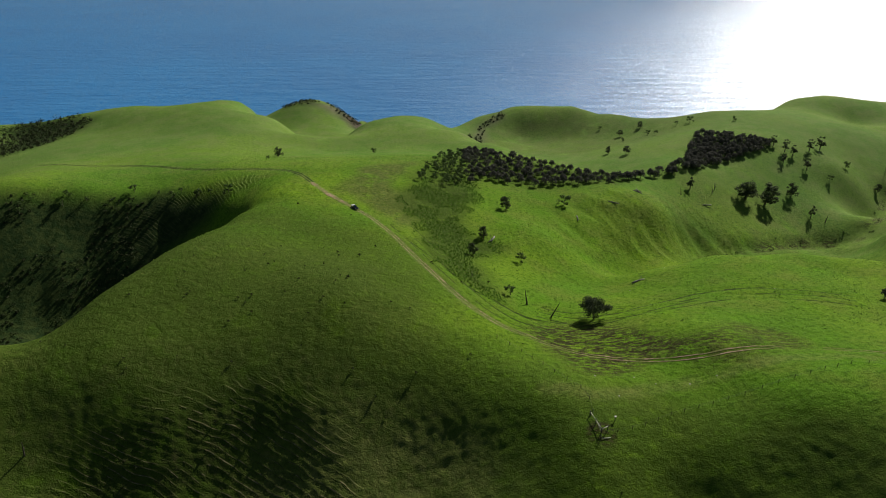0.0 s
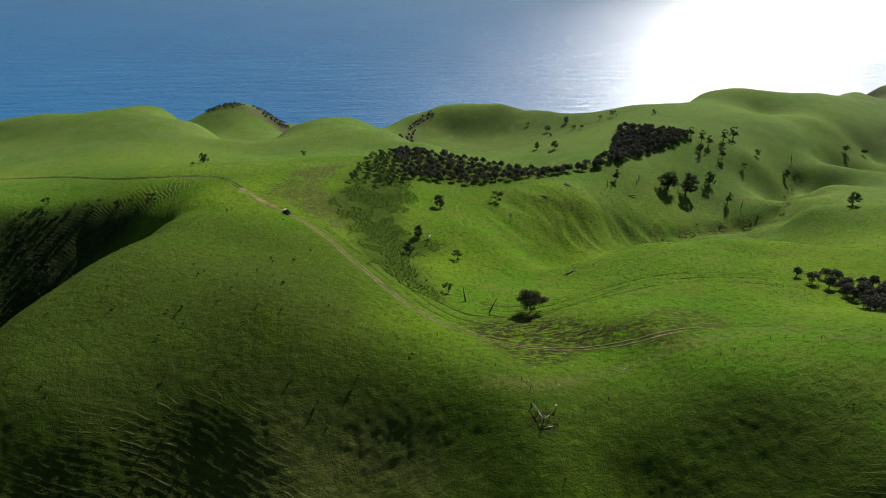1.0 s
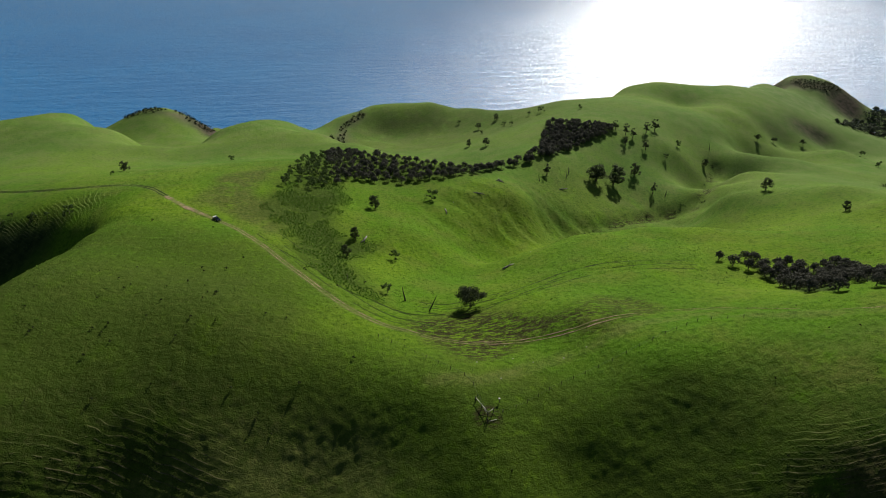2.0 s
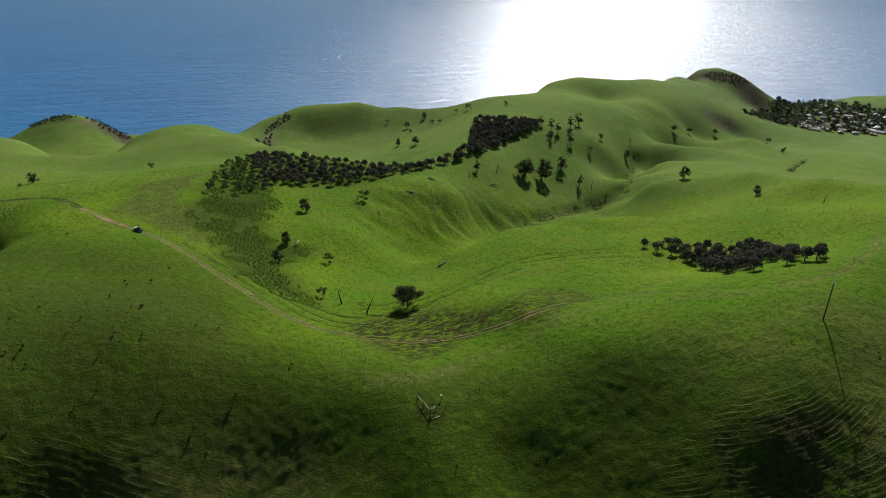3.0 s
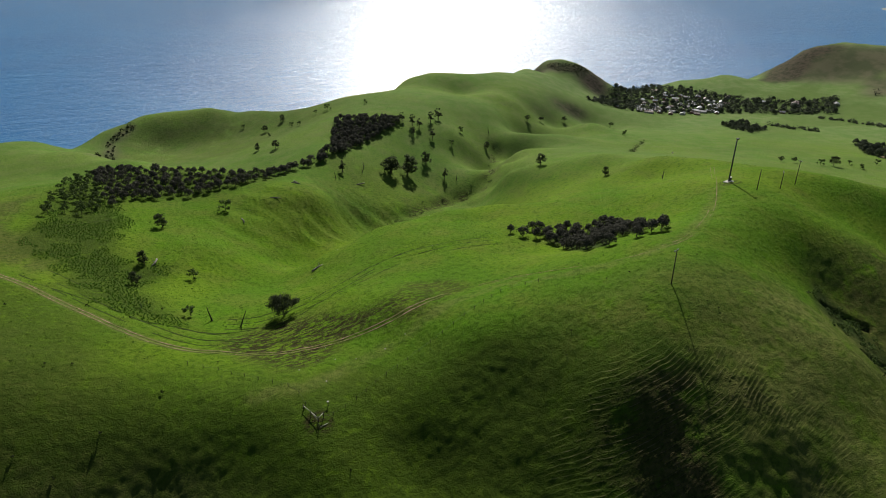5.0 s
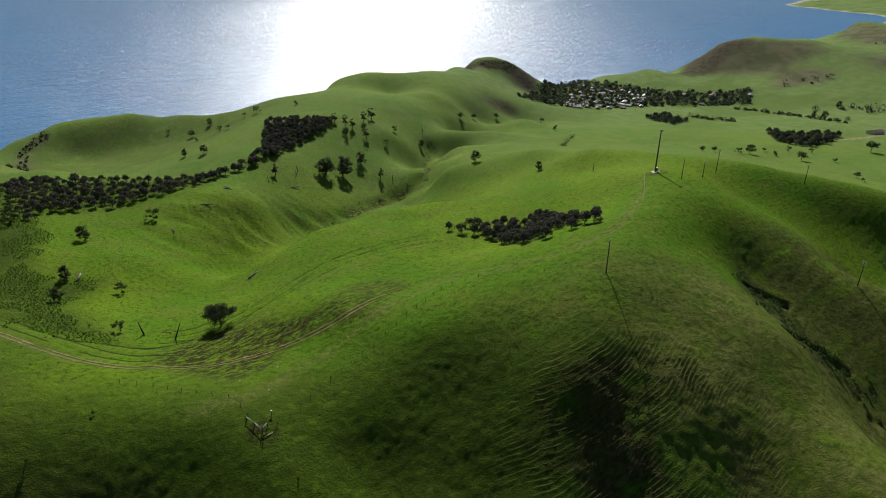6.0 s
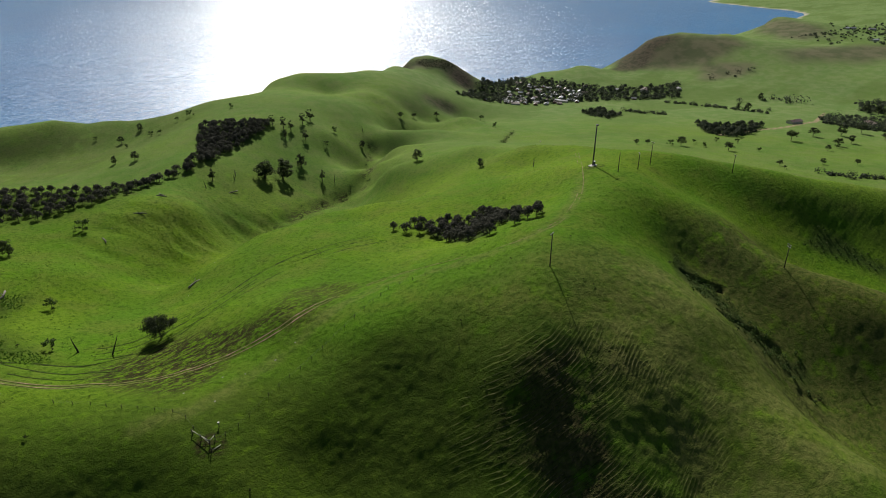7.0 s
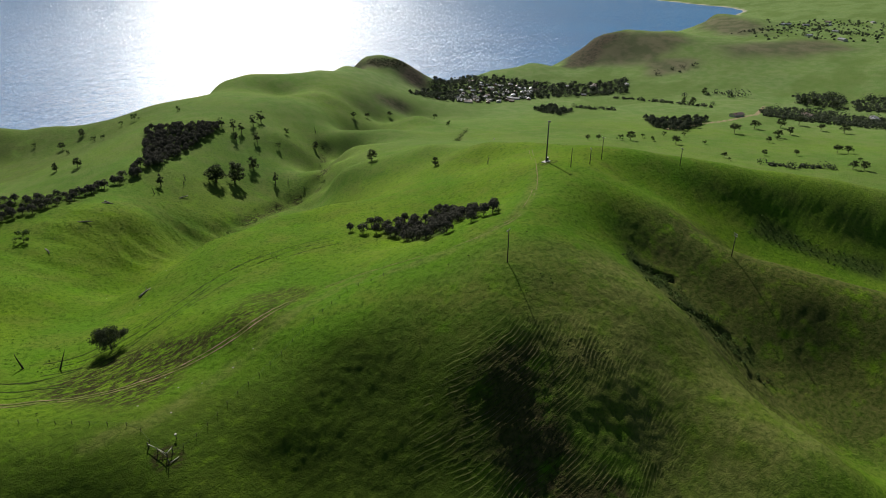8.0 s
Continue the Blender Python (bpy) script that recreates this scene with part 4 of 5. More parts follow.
dark += [(beside(TRACK_LINE, s * 0.9, 0, car_at - 3), 0.35, -0.45, 50 + s) for s in (-1, 1)]
ribbons("plough_lines", dark, PLOUGHED, "dark plough and stock lines in the grass", "furrow", "stuff")

# ---------------------------------------------------------------- trees


def leaves(r, centres, sizes, per, leaf, name, material, flat=0.75):
    """A crown of many small leaf blades round clump centres."""
    v, f = [], []
    for c, s in zip(centres, sizes):
        for _ in range(per):
            d = Vector((r.gauss(0, 1), r.gauss(0, 1), r.gauss(0, 1))).normalized() * (r.random() ** 0.45) * s
            d.z *= flat
            p = Vector(c) + d
            n = (d.normalized() + Vector((r.uniform(-1, 1), r.uniform(-1, 1), r.uniform(-0.2, 1.1)))).normalized()
            a = n.orthogonal().normalized()
            a = Matrix.Rotation(r.uniform(0, 6.28), 3, n) @ a
            b = n.cross(a)
            l, w = leaf * r.uniform(0.7, 1.4), leaf * r.uniform(0.45, 0.8)
            i = len(v)
            v += [p - a * l, p - b * w + n * 0.1 * l, p + a * l, p + b * w + n * 0.1 * l]
            f.append((i, i + 1, i + 2, i + 3))
    return mesh_of(name, v, f, material)


def domes(r, centres, sizes, per, leaf, name, material, flat=0.75):
    """A dense crown: small leaf blades lying over the outside of rounded lumps."""
    v, f = [], []
    for c, s in zip(centres, sizes):
        for _ in range(per):
            d = Vector((r.gauss(0, 1), r.gauss(0, 1), r.gauss(0.35, 1))).normalized()
            p = Vector(c) + Vector((d.x, d.y, d.z * flat)) * s * r.uniform(0.80, 1.05)
            n = (d + Vector((r.uniform(-1, 1), r.uniform(-1, 1), r.uniform(-1, 1))) * 0.45).normalized()
            a = Matrix.Rotation(r.uniform(0, 6.28), 3, n) @ n.orthogonal().normalized()
            b = n.cross(a)
            l, w = leaf * r.uniform(0.7, 1.4), leaf * r.uniform(0.5, 0.9)
            i = len(v)
            v += [p - a * l, p - b * w + n * 0.1 * l, p + a * l, p + b * w + n * 0.1 * l]
            f.append((i, i + 1, i + 2, i + 3))
    return mesh_of(name, v, f, material)


def make_round_tree(name, seed, h, spread, lumps, per, leaf, material, bark, label, category, group):
    """A short-trunked tree whose crown is a low dome of close-set lumps."""
    r = random.Random(seed)
    root = tagged(empty(name, 0, 0, -500), label, category, group)
    bm = bmesh.new()
    fork = Vector((r.uniform(-.2, .2), r.uniform(-.2, .2), 0.32 * h))
    tube(bm, [(0, 0, -0.4), (0, 0, 0.1), tuple(fork)], [0.050 * h, 0.040 * h, 0.030 * h], 7)
    centres, sizes = [Vector((0, 0, 0.56 * h))], [spread * 0.66]
    for k in range(lumps):
        a = 2 * pi * (k * 0.618 + r.random() * 0.1)
        q = ((k + 0.5) / lumps) ** 0.5
        c = Vector((cos(a) * q * spread * 0.68, sin(a) * q * spread * 0.68, h * (0.80 - 0.40 * q * q + r.uniform(-.06, .06))))
        centres.append(c)
        sizes.append(spread * r.uniform(0.28, 0.42))
        if k % 2:
            tube(bm, [tuple(fork), tuple(fork.lerp(c, 0.5) + Vector((0, 0, 0.03 * h))), tuple(c)], [0.020 * h, 0.014 * h, 0.006 * h], 5)
    part("trunk", bm, bark, root, smooth_faces=True)
    part_mesh("crown", domes(r, centres, sizes, per, leaf, "crown", material, 0.82), material, root)
    return root


def make_tree(name, seed, h, spread, clumps, per, leaf, material, bark, label, category, group, fork=0.35, lean=0.05, low=0.45, flat=0.7, joined=False):
    """A tree with a tapered trunk, limbs and an uneven crown."""
    r = random.Random(seed)
    root = empty(name, 0, 0, -500)
    tagged(root, label, category, group)
    la = r.uniform(0, 6.28)
    top = Vector((cos(la) * lean * h, sin(la) * lean * h, h * 0.62))
    pts = [Vector((0, 0, -0.4)), Vector((0, 0, 0.02 * h)), top * 0.35 + Vector((r.uniform(-.03, .03) * h, r.uniform(-.03, .03) * h, 0)), top * 0.7, top]
    rad = [0.045 * h, 0.034 * h, 0.026 * h, 0.018 * h, 0.008 * h]
    bm = bmesh.new()
    tube(bm, pts, rad, 7)
    if not joined:
        part("trunk", bm, bark, root, smooth_faces=True)
    centres, sizes = [], []
    limbs = 3 if h < 5 else 5
    for k in range(limbs):
        a = 2 * pi * (k + r.random() * 0.7) / limbs
        at = fork + (0.92 - fork) * r.random()
        s = top * at
        path = limb_path(r, s, (cos(a), sin(a), r.uniform(0.35, 1.1)), spread * r.uniform(0.55, 0.95), 4, 0.3)
        if not joined:
            bm = bmesh.new()
        tube(bm, path, [0.014 * h * (1 - 0.8 * i / 4) for i in range(5)], 5)
        if not joined:
            part("limb", bm, bark, root, smooth_faces=True)
        centres.append(path[-1])
        sizes.append(spread * r.uniform(0.34, 0.50))
        centres.append((path[-2] + path[-1]) / 2 + Vector((r.uniform(-1, 1), r.uniform(-1, 1), r.uniform(0.1, 1))) * spread * 0.18)
        sizes.append(spread * r.uniform(0.28, 0.42))
    if joined:
        part("trunk", bm, bark, root, smooth_faces=True)
    while len(centres) < clumps:
        a, q = r.uniform(0, 6.28), r.random() ** 0.6
        z = low + (1 - low) * r.random()
        wide = spread * q * (1 - 0.6 * max(0, (z - 0.7) / 0.3) ** 1.5)
        centres.append(Vector((cos(a) * wide + top.x * z, sin(a) * wide + top.y * z, z * h * 0.94)))
        sizes.append(spread * r.uniform(0.22, 0.42))
    part_mesh("crown", leaves(r, centres, sizes, per, leaf, "crown", material, flat), material, root)
    return root


def make_dead(seed, h, label, material, branches=5, lean=0.1, category="dead tree"):
    r = random.Random(seed)
    root = tagged(empty("dead_tree", 0, 0, -500), label, category, "dead trees")
    la = r.uniform(0, 6.28)
    pts = [Vector((0, 0, -0.4))] + limb_path(r, (0, 0, 0), (cos(la) * lean, sin(la) * lean, 1), h, 5, 0.10)
    bm = bmesh.new()
    tube(bm, pts, [0.055 * h, 0.05 * h, 0.042 * h, 0.034 * h, 0.027 * h, 0.019 * h, 0.010 * h], 8)
    part("trunk", bm, material, root, smooth_faces=True)
    for k in range(branches):
        a = r.uniform(0, 6.28)
        s = pts[2].lerp(pts[5], r.random())
        bm = bmesh.new()
        path = limb_path(r, s, (cos(a), sin(a), r.uniform(0.2, 1.2)), h * r.uniform(0.2, 0.42), 4, 0.35)
        tube(bm, path, [0.016 * h, 0.012 * h, 0.009 * h, 0.006 * h, 0.003 * h], 5)
        part("branch", bm, material, root, smooth_faces=True)
    return root


def park(ob):
    """Take a pattern thing out of the scene once it has been copied."""
    for o in (*ob.children_recursive, ob):
        bpy.data.objects.remove(o)


def stand(proto, x, y, h, proto_h, sink=0.0, tilt=0.0, wide=1.0):
    s = h / proto_h
    m = Matrix.Translation((x, y, ground_z(x, y) - sink)) @ Matrix.Rotation(rng.uniform(0, 6.28), 4, "Z") @ Matrix.Rotation(tilt, 4, "X")
    ob = copy_thing(proto, m)
    ob.scale = (s * wide * rng.uniform(0.9, 1.12), s * wide * rng.uniform(0.9, 1.12), s)
    return ob


GUM_LABEL = "olive-green gum tree with forked trunk on the pasture"
GUM_P = [make_tree("gum_tree", 11 + i, 10, sp, 40, 46, 0.30, LEAF, BARK, GUM_LABEL, "tree", "gum trees", 0.2, 0.08, lo, 0.8)
         for i, (sp, lo) in enumerate(((3.5, 0.16), (4.0, 0.26), (3.2, 0.14), (3.8, 0.30)))]
PADDOCK_P = [make_tree("paddock_tree", 41 + i, 10, 5.4, 34, 44, 0.36, LEAF, BARK, "wide-crowned paddock tree with flat dark crown", "tree",
                       "paddock trees", 0.3, 0.06, 0.48, 0.6) for i in range(3)]
SLIM_P = [make_tree("gum_tree", 31 + i, 10, 2.5, 26, 36, 0.28, LEAF, BARK, "slender dark gum tree with thin crown on the hillside", "tree",
                    "gum trees", 0.3, 0.06, 0.28, 0.9) for i in range(2)]
COPSE_P = [make_round_tree("tea_tree", 51 + i, 6, sp, 11, 46, 0.34, LEAF_DARK, BARK, "dark rounded tea tree packed in a dense copse", "tree",
                           "copse trees") for i, sp in enumerate((3.3, 3.7, 3.0, 3.9, 3.5))]
FAR_P = [make_round_tree("tree", 71 + i, 8, sp, 12, 40, 0.5, LEAF_FAR, BARK, "dark green tree in the belt round the village", "tree",
                         "village trees") for i, sp in enumerate((4.4, 5.0, 3.8, 4.8))]
BUSH_P = [make_tree("bush", 91 + i, 4, 2.2, 14, 30, 0.24, LEAF_BUSH, BARK, "dense dark green bush standing in grass", "bush",
                    "bushes", 0.2, 0.05, 0.18, 0.8, True) for i in range(3)]

GUMS = [(-117, 429, 7.5), (36, 331, 9.3), (20, 281, 7.9), (14, 260, 6.9), (172, 410, 9.7), (216, 417, 15.9), (231, 418, 18.3), (214, 415, 10.7), (258, 434, 10.9), (262, 411, 10), (287, 471, 10.1), (352, 476, 7.7), (271, 498, 10.1), (277, 490, 11.1), (282, 486, 10.2), (301, 497, 10.6), (315, 506, 13), (269, 474, 7.8), (146, 532, 7.1), (156, 515, 8), (198, 618, 7), (299, 337, 8.9), (294, 268, 6.3), (748, 216, 10.7), (804, 210, 9.1), (838, 190, 10), (874, 178, 10.2)]
GUMS_FAR = [(766, 174, 7.9), (797, 169, 8.1), (854, 149, 7.7), (852, 124, 8.9), (583, 265, 8.3), (602, 226, 7.5), (570, 169, 4.7), (621, 149, 4.9), (649, 128, 5), (615, 76, 6.5), (618, 68, 7), (699, 103, 8), (708, 95, 6.9), (1029, 355, 11.1), (935, 336, 12), (937, 350, 10.4), (546, 293, 4.7), (555, 286, 4.7), (1030, 196, 11.7), (1037, 213, 10.2), (1034, 172, 9.9), (719, 171, 5.6), (469, 556, 6), (496, 563, 6), (548, 578, 6.1), (175, 605, 5.8)]
BUSHES = [(73, 351, 6.2), (-118, 406, 2.8), (-53, 459, 4), (37, 264, 4.4), (27, 218, 4.1), (271, 576, 4.8), (238, 595, 6.3), (226, 596, 4.1), (328, 487, 5.4), (303, 464, 4.1), (633, 578, 6.8), (527, 459, 6), (574, 272, 5.3), (609, 264, 4.2), (600, 250, 4.7), (646, 257, 5), (664, 242, 5), (631, 208, 4.1), (197, 590, 4.4), (202, 580, 3.9), (171, 581, 3.7), (162, 635, 3.4), (556, 160, 3.1), (750, 170, 5.2), (652, 77, 4.2)]
DEAD = [(33, 212, 6.4), (41, 203, 6.7), (12, 227, 3.7), (162, 399, 7.9), (192, 416, 8), (270, 406, 8.3), (290, 221, 7.2), (370, 498, 9.1), (24, 278, 4.3), (-115, 131, 4.9), (188, 410, 6.4)]
LOGS = [(124, 373, 2.3), (104, 354, 3), (177, 393, 2.3), (78, 334, 2.1), (24, 281, 2.4), (125, 376, 1.8), (480, 359, 2.3), (89, 250, 1.4)]
for i, (x, y, h) in enumerate(GUMS + GUMS_FAR):
    slim = i in (4, 9, 10, 12, 13, 14, 15, 16, 17)
    if i >= 23 and i - len(GUMS) not in (13, 14, 15):
        stand(PADDOCK_P[i % 3], x, y, h * 1.1, 10)
    else:
        stand((SLIM_P if slim else GUM_P)[i % (2 if slim else 4)], x, y, h * (0.85 if i in (1, 2, 3, 5, 6) else 0.95), 10, wide=1.2 if i in (5, 6) else 1.1)
for i, (x, y, h) in enumerate(BUSHES):
    stand(BUSH_P[i % 3], x, y, h, 4)

# low shrubs and thistles dotted over the near slopes
SHRUB_P = [make_tree("shrub", 111 + i, 1.0, 0.55, 7, 16, 0.12, LEAF_SCRUB, BARK, "low dark shrub dotted on the grazed slope", "shrub",
                     "shrubs", 0.1, 0.05, 0.1, 0.8, True) for i in range(2)]
for i in range(110):
    if i < 75:
        x, y = rng.gauss(-62, 38), rng.gauss(185, 38)
    else:
        x, y = rng.gauss(135, 40), rng.gauss(95, 28)
    if y > 60 and np.hypot(x, y) > 120:
        stand(SHRUB_P[i % 2], x, y, rng.uniform(0.6, 1.3) * (1.0 if i < 75 else 0.6), 1.0)

# the lone spreading tree by the track
x, y, h = [(57, 202, 9.1)][0]
lone = make_tree("lone_tree", 5, h * 0.92, 5.6, 64, 80, 0.25, LEAF, BARK, "lone spreading tree with dark crown leaning over its shadow", "tree", "", 0.28, 0.06, 0.42, 0.5)
lone.matrix_basis = Matrix.Translation((x, y, ground_z(x, y)))


def scatter(poly, spacing, seed, tries=4000, keep=1.0):
    r = random.Random(seed)
    xs, ys = [p[0] for p in poly], [p[1] for p in poly]
    out = []
    for _ in range(tries):
        x, y = r.uniform(min(xs), max(xs)), r.uniform(min(ys), max(ys))
        if not inside(np.array([x]), np.array([y]), poly)[0] or r.random() > keep:
            continue
        if all((x - a) ** 2 + (y - b) ** 2 > (spacing * r.uniform(0.7, 1.2)) ** 2 for a, b in out):
            out.append((x, y))
    return out


def plant(points, protos, proto_h, lo, hi):
    for i, (x, y) in enumerate(points):
        stand(protos[i % len(protos)], x, y, rng.uniform(lo, hi), proto_h)


copse = scatter(COPSE_A, 5.2, 1)
plant([p for p in copse if p[0] > 14], COPSE_P, 6, 3.8, 6.0)
plant([p for p in copse if p[0] <= 14], BUSH_P, 4, 2.8, 5.6)
plant([(x + rng.uniform(-4, 4), y + rng.uniform(-4, 4)) for x, y in curve(COPSE_ROW, 3.4)], COPSE_P, 6, 4.5, 6.8)
plant(scatter(COPSE_B, 4.4, 2), COPSE_P, 6, 4.2, 6.4)
plant(scatter(COPSE_C, 5.0, 3) + scatter(COPSE_C_TOP, 5.0, 4) + COPSE_C_EDGE, COPSE_P, 6, 4.2, 6.0)
plant(scatter(COPSE_D, 10, 4), FAR_P, 8, 6.0, 9.0)
plant(scatter(COPSE_E, 10, 5), FAR_P, 8, 5.0, 7.5)
far_spots = []
for line in FAR_WOOD:
    n = max(3, int(np.hypot(line[1][0] - line[0][0], line[1][1] - line[0][1]) / 7))
    for k in range(n):
        u = rng.random()
        far_spots.append((line[0][0] + (line[1][0] - line[0][0]) * u + rng.gauss(0, 14), line[0][1] + (line[1][1] - line[0][1]) * u + rng.gauss(0, 9)))

DEAD_P = [make_dead(201, 7, "bare weathered dead tree standing in grass", DEADWOOD, 6, 0.12),
          make_dead(202, 7, "charred leaning dead tree trunk on the slope", CHAR, 2, 0.25),
          make_dead(203, 7, "charred upright dead tree stump on the slope", CHAR, 1, 0.05)]
for i, (x, y, h) in enumerate(DEAD):
    ob = stand(DEAD_P[2 if i < 2 else i % 2 * 2], x, y, h * (1.0 if i < 2 or i == 9 else 0.7), 7)
    if i == 1:
        ob.rotation_mode = "XYZ"
        ob.rotation_euler = (0, 0.42, 0.3)


def make_log(seed):
    r = random.Random(seed)
    root = tagged(empty("fallen_log", 0, 0, -500), "grey fallen log with broken branches lying in grass", "log", "fallen logs")
    bm = bmesh.new()
    tube(bm, [(-4, 0, 0.3), (-1.5, 0.25, 0.32), (1, 0.1, 0.36), (3.6, -0.3, 0.30)], [0.40, 0.36, 0.30, 0.18], 8)
    part("trunk", bm, DEADWOOD, root, smooth_faces=True)
    for k in range(4):
        bm = bmesh.new()
        tube(bm, limb_path(r, (r.uniform(-1, 3), 0, 0.4), (r.uniform(-0.3, 1), r.uniform(-1, 1), 0.7), r.uniform(1.2, 2.2), 4, 0.3), [0.12, 0.1, 0.07, 0.05, 0.03], 5)
        part("branch", bm, DEADWOOD, root, smooth_faces=True)
    return root


LOG_P = make_log(5)
for x, y, h in LOGS:
    stand(LOG_P, x, y, 1.0, 1.0, 0.05)

PALE_ROCK = simple("pale_limestone", (0.20, 0.19, 0.165), (0.34, 0.32, 0.28), 2.5, 0.9, 0.15, 0, 0.5)


def make_rock(seed):
    r = random.Random(seed)
    bm = bmesh.new()
    bmesh.ops.create_icosphere(bm, subdivisions=2, radius=0.5)
    for v in bm.verts:
        v.co *= 1 + 0.35 * noise.noise(v.co * 2.2 + Vector((seed, 0, 0)))
        v.co.z *= 0.55
    me = bpy.data.meshes.new("rock")
    bm.to_mesh(me)
    bm.free()
    me.materials.append(PALE_ROCK)
    return tagged(new("rock", me), "pale limestone rock half sunk in grass", "rock", "pasture rocks")


ROCK_P = [make_rock(3), make_rock(8)]
for i in range(16):
    x, y = (rng.gauss(62, 14), rng.gauss(148, 9)) if i < 9 else (rng.gauss(90, 40), rng.gauss(250, 45))
    stand(ROCK_P[i % 2], x, y, rng.uniform(0.35, 0.6), 1.0, 0.05)

# scrub that nobody could count


def clump_cloud(name, spots, material, label, category, size, per, leaf):
    """Low bushes as one object of loose leaf clumps."""
    r = random.Random(len(spots))
    x, y = np.array([p[0] for p in spots]), np.array([p[1] for p in spots])
    z = relief(x, y)
    c, s = [], []
    for a, b, d in zip(x, y, z):
        k = r.choice((0.45, 0.7, 1.0, 1.5)) * r.uniform(0.8, 1.2) * size
        c.append(Vector((a, b, d + 0.45 * k)))
        s.append(k)
    me = leaves(r, c, s, per, leaf, name, material, 0.7)
    return tagged(new(name, me), label, category, kind="stuff")


clump_cloud("gully_scrub", [p for p in scatter(WEST_SCRUB, 2.6, 11, 8000, 0.8) if fractal(np.array([p[0]]), np.array([p[1]]), 45, 15, 3)[0] > -0.02], LEAF_SCRUB, "dark scrub covering the shaded face of the gully", "scrub", 1.7, 26, 0.42)
plant([(a + rng.gauss(0, 4), b + rng.gauss(0, 3)) for a, b in curve(GULLY_TOP, 5.0) if rng.random() < 0.7], BUSH_P, 4, 2.4, 5.0)
clump_cloud("coastal_scrub", scatter(WEST_SCRUB_B, 5.0, 12, 3000, 0.6), LEAF_SCRUB, "dark coastal scrub on the seaward slope", "scrub", 3.2, 40, 0.6)
for k, q in enumerate(EDGE_SCRUB):
    clump_cloud("cliff_scrub", scatter(q, 4.0, 81 + k, 1500), LEAF_SCRUB, "dark scrub on the rocky cliff edge", "scrub", 2.2, 30, 0.6)
clump_cloud("gully_bushes", [(a + rng.gauss(0, 3), b + rng.gauss(0, 4)) for a, b in scatter(GULLY_BUSH, 2.4, 13, 3000, 0.4)], LEAF_BUSH, "low dark bushes along the gully floor", "scrub", 1.2, 30, 0.3)
clump_cloud("valley_bushes", [(a + rng.gauss(0, 3), b + rng.gauss(0, 3)) for a, b in curve(CREASE, 5.0) if rng.random() < 0.5], LEAF_BUSH, "low dark bushes along the eroded valley floor", "scrub", 1.1, 30, 0.3)
clump_cloud("gash_bushes", [(a + rng.gauss(0, 1.5), b + rng.gauss(0, 1.5)) for q in GASH for a, b in curve(q, 1.5) if rng.random() < 0.6], LEAF_BUSH, "dark bushes overhanging the eroded gully", "scrub", 1.3, 40, 0.28)
clump_cloud("far_gully_bushes", scatter(GULLY_BUSH_B, 3.6, 14, 3000, 0.5), LEAF_BUSH, "low dark bushes on the far gully face", "scrub", 0.8, 24, 0.28)
CORE = [(738, 635), (825, 693), (868, 684), (897, 644), (896, 584), (830, 551), (784, 583)]
clump_cloud("village_scrub", [p for p in scatter(VILLAGE, 7.0, 15, 8000) if rng.random() < 0.7 or not inside(np.array(p[:1]), np.array(p[1:]), CORE)[0]], LEAF_FAR, "dark garden trees and undergrowth round the village", "scrub", 4.4, 60, 1.1)
for line in HEDGES:
    n = max(6, int(np.hypot(line[1][0] - line[0][0], line[1][1] - line[0][1]) / 2.6))
    row = []
    for k in range(n):
        u = (k + rng.random()) / n
        row.append((line[0][0] + (line[1][0] - line[0][0]) * u + rng.gauss(0, 3.5), line[0][1] + (line[1][1] - line[0][1]) * u + rng.gauss(0, 2)))
    clump_cloud("hedgerow", row, LEAF_FAR, "dark uneven hedgerow of trees between paddocks", "hedge", 3.2, 50, 0.8)
clump_cloud("paddock_woods", scatter(COPSE_D, 5.5, 41) + scatter(COPSE_E, 5.5, 42), LEAF_FAR, "dense dark undergrowth of small paddock woods", "woods", 3.0, 44, 0.7)
for k, q in enumerate(BELT):
    clump_cloud("tree_belt", scatter(q, 7.0, 61 + k, 3000), LEAF_FAR, "dense dark belt of trees across the paddocks", "woods", 4.6, 60, 1.0)
clump_cloud("far_town_woods", scatter(FAR_TOWN, 22.0, 66, 2000, 0.6), LEAF_FAR, "dark woods round the far hamlet", "woods", 4.0, 40, 1.5)
clump_cloud("far_woods", far_spots, LEAF_FAR, "far belts of dark trees on the coastal plain", "woods", 5.5, 26, 1.5)
hollow = [(a + rng.uniform(-0.5, 0.5), b + rng.uniform(-0.5, 0.5)) for a, b in itertools.product(np.arange(-40, 70, 1.15), np.arange(190, 410, 1.15))]
hx, hy = np.array([p[0] for p in hollow]), np.array([p[1] for p in hollow])
keep = (patch(hx, hy, RANK, 5, 8) > 0.4) & (fractal(hx, hy, 9, 5, 3) > -0.14)
clump_cloud("rank_growth", list(zip(hx[keep], hy[keep])), LEAF_REED, "rank dark green growth in the damp hollow", "scrub", 0.32, 8, 0.24)
plant([p for p in scatter(VILLAGE, 15.0, 17, 3000) if rng.random() < 0.7 or not inside(np.array(p[:1]), np.array(p[1:]), CORE)[0]], FAR_P, 8, 4.5, 8.5)


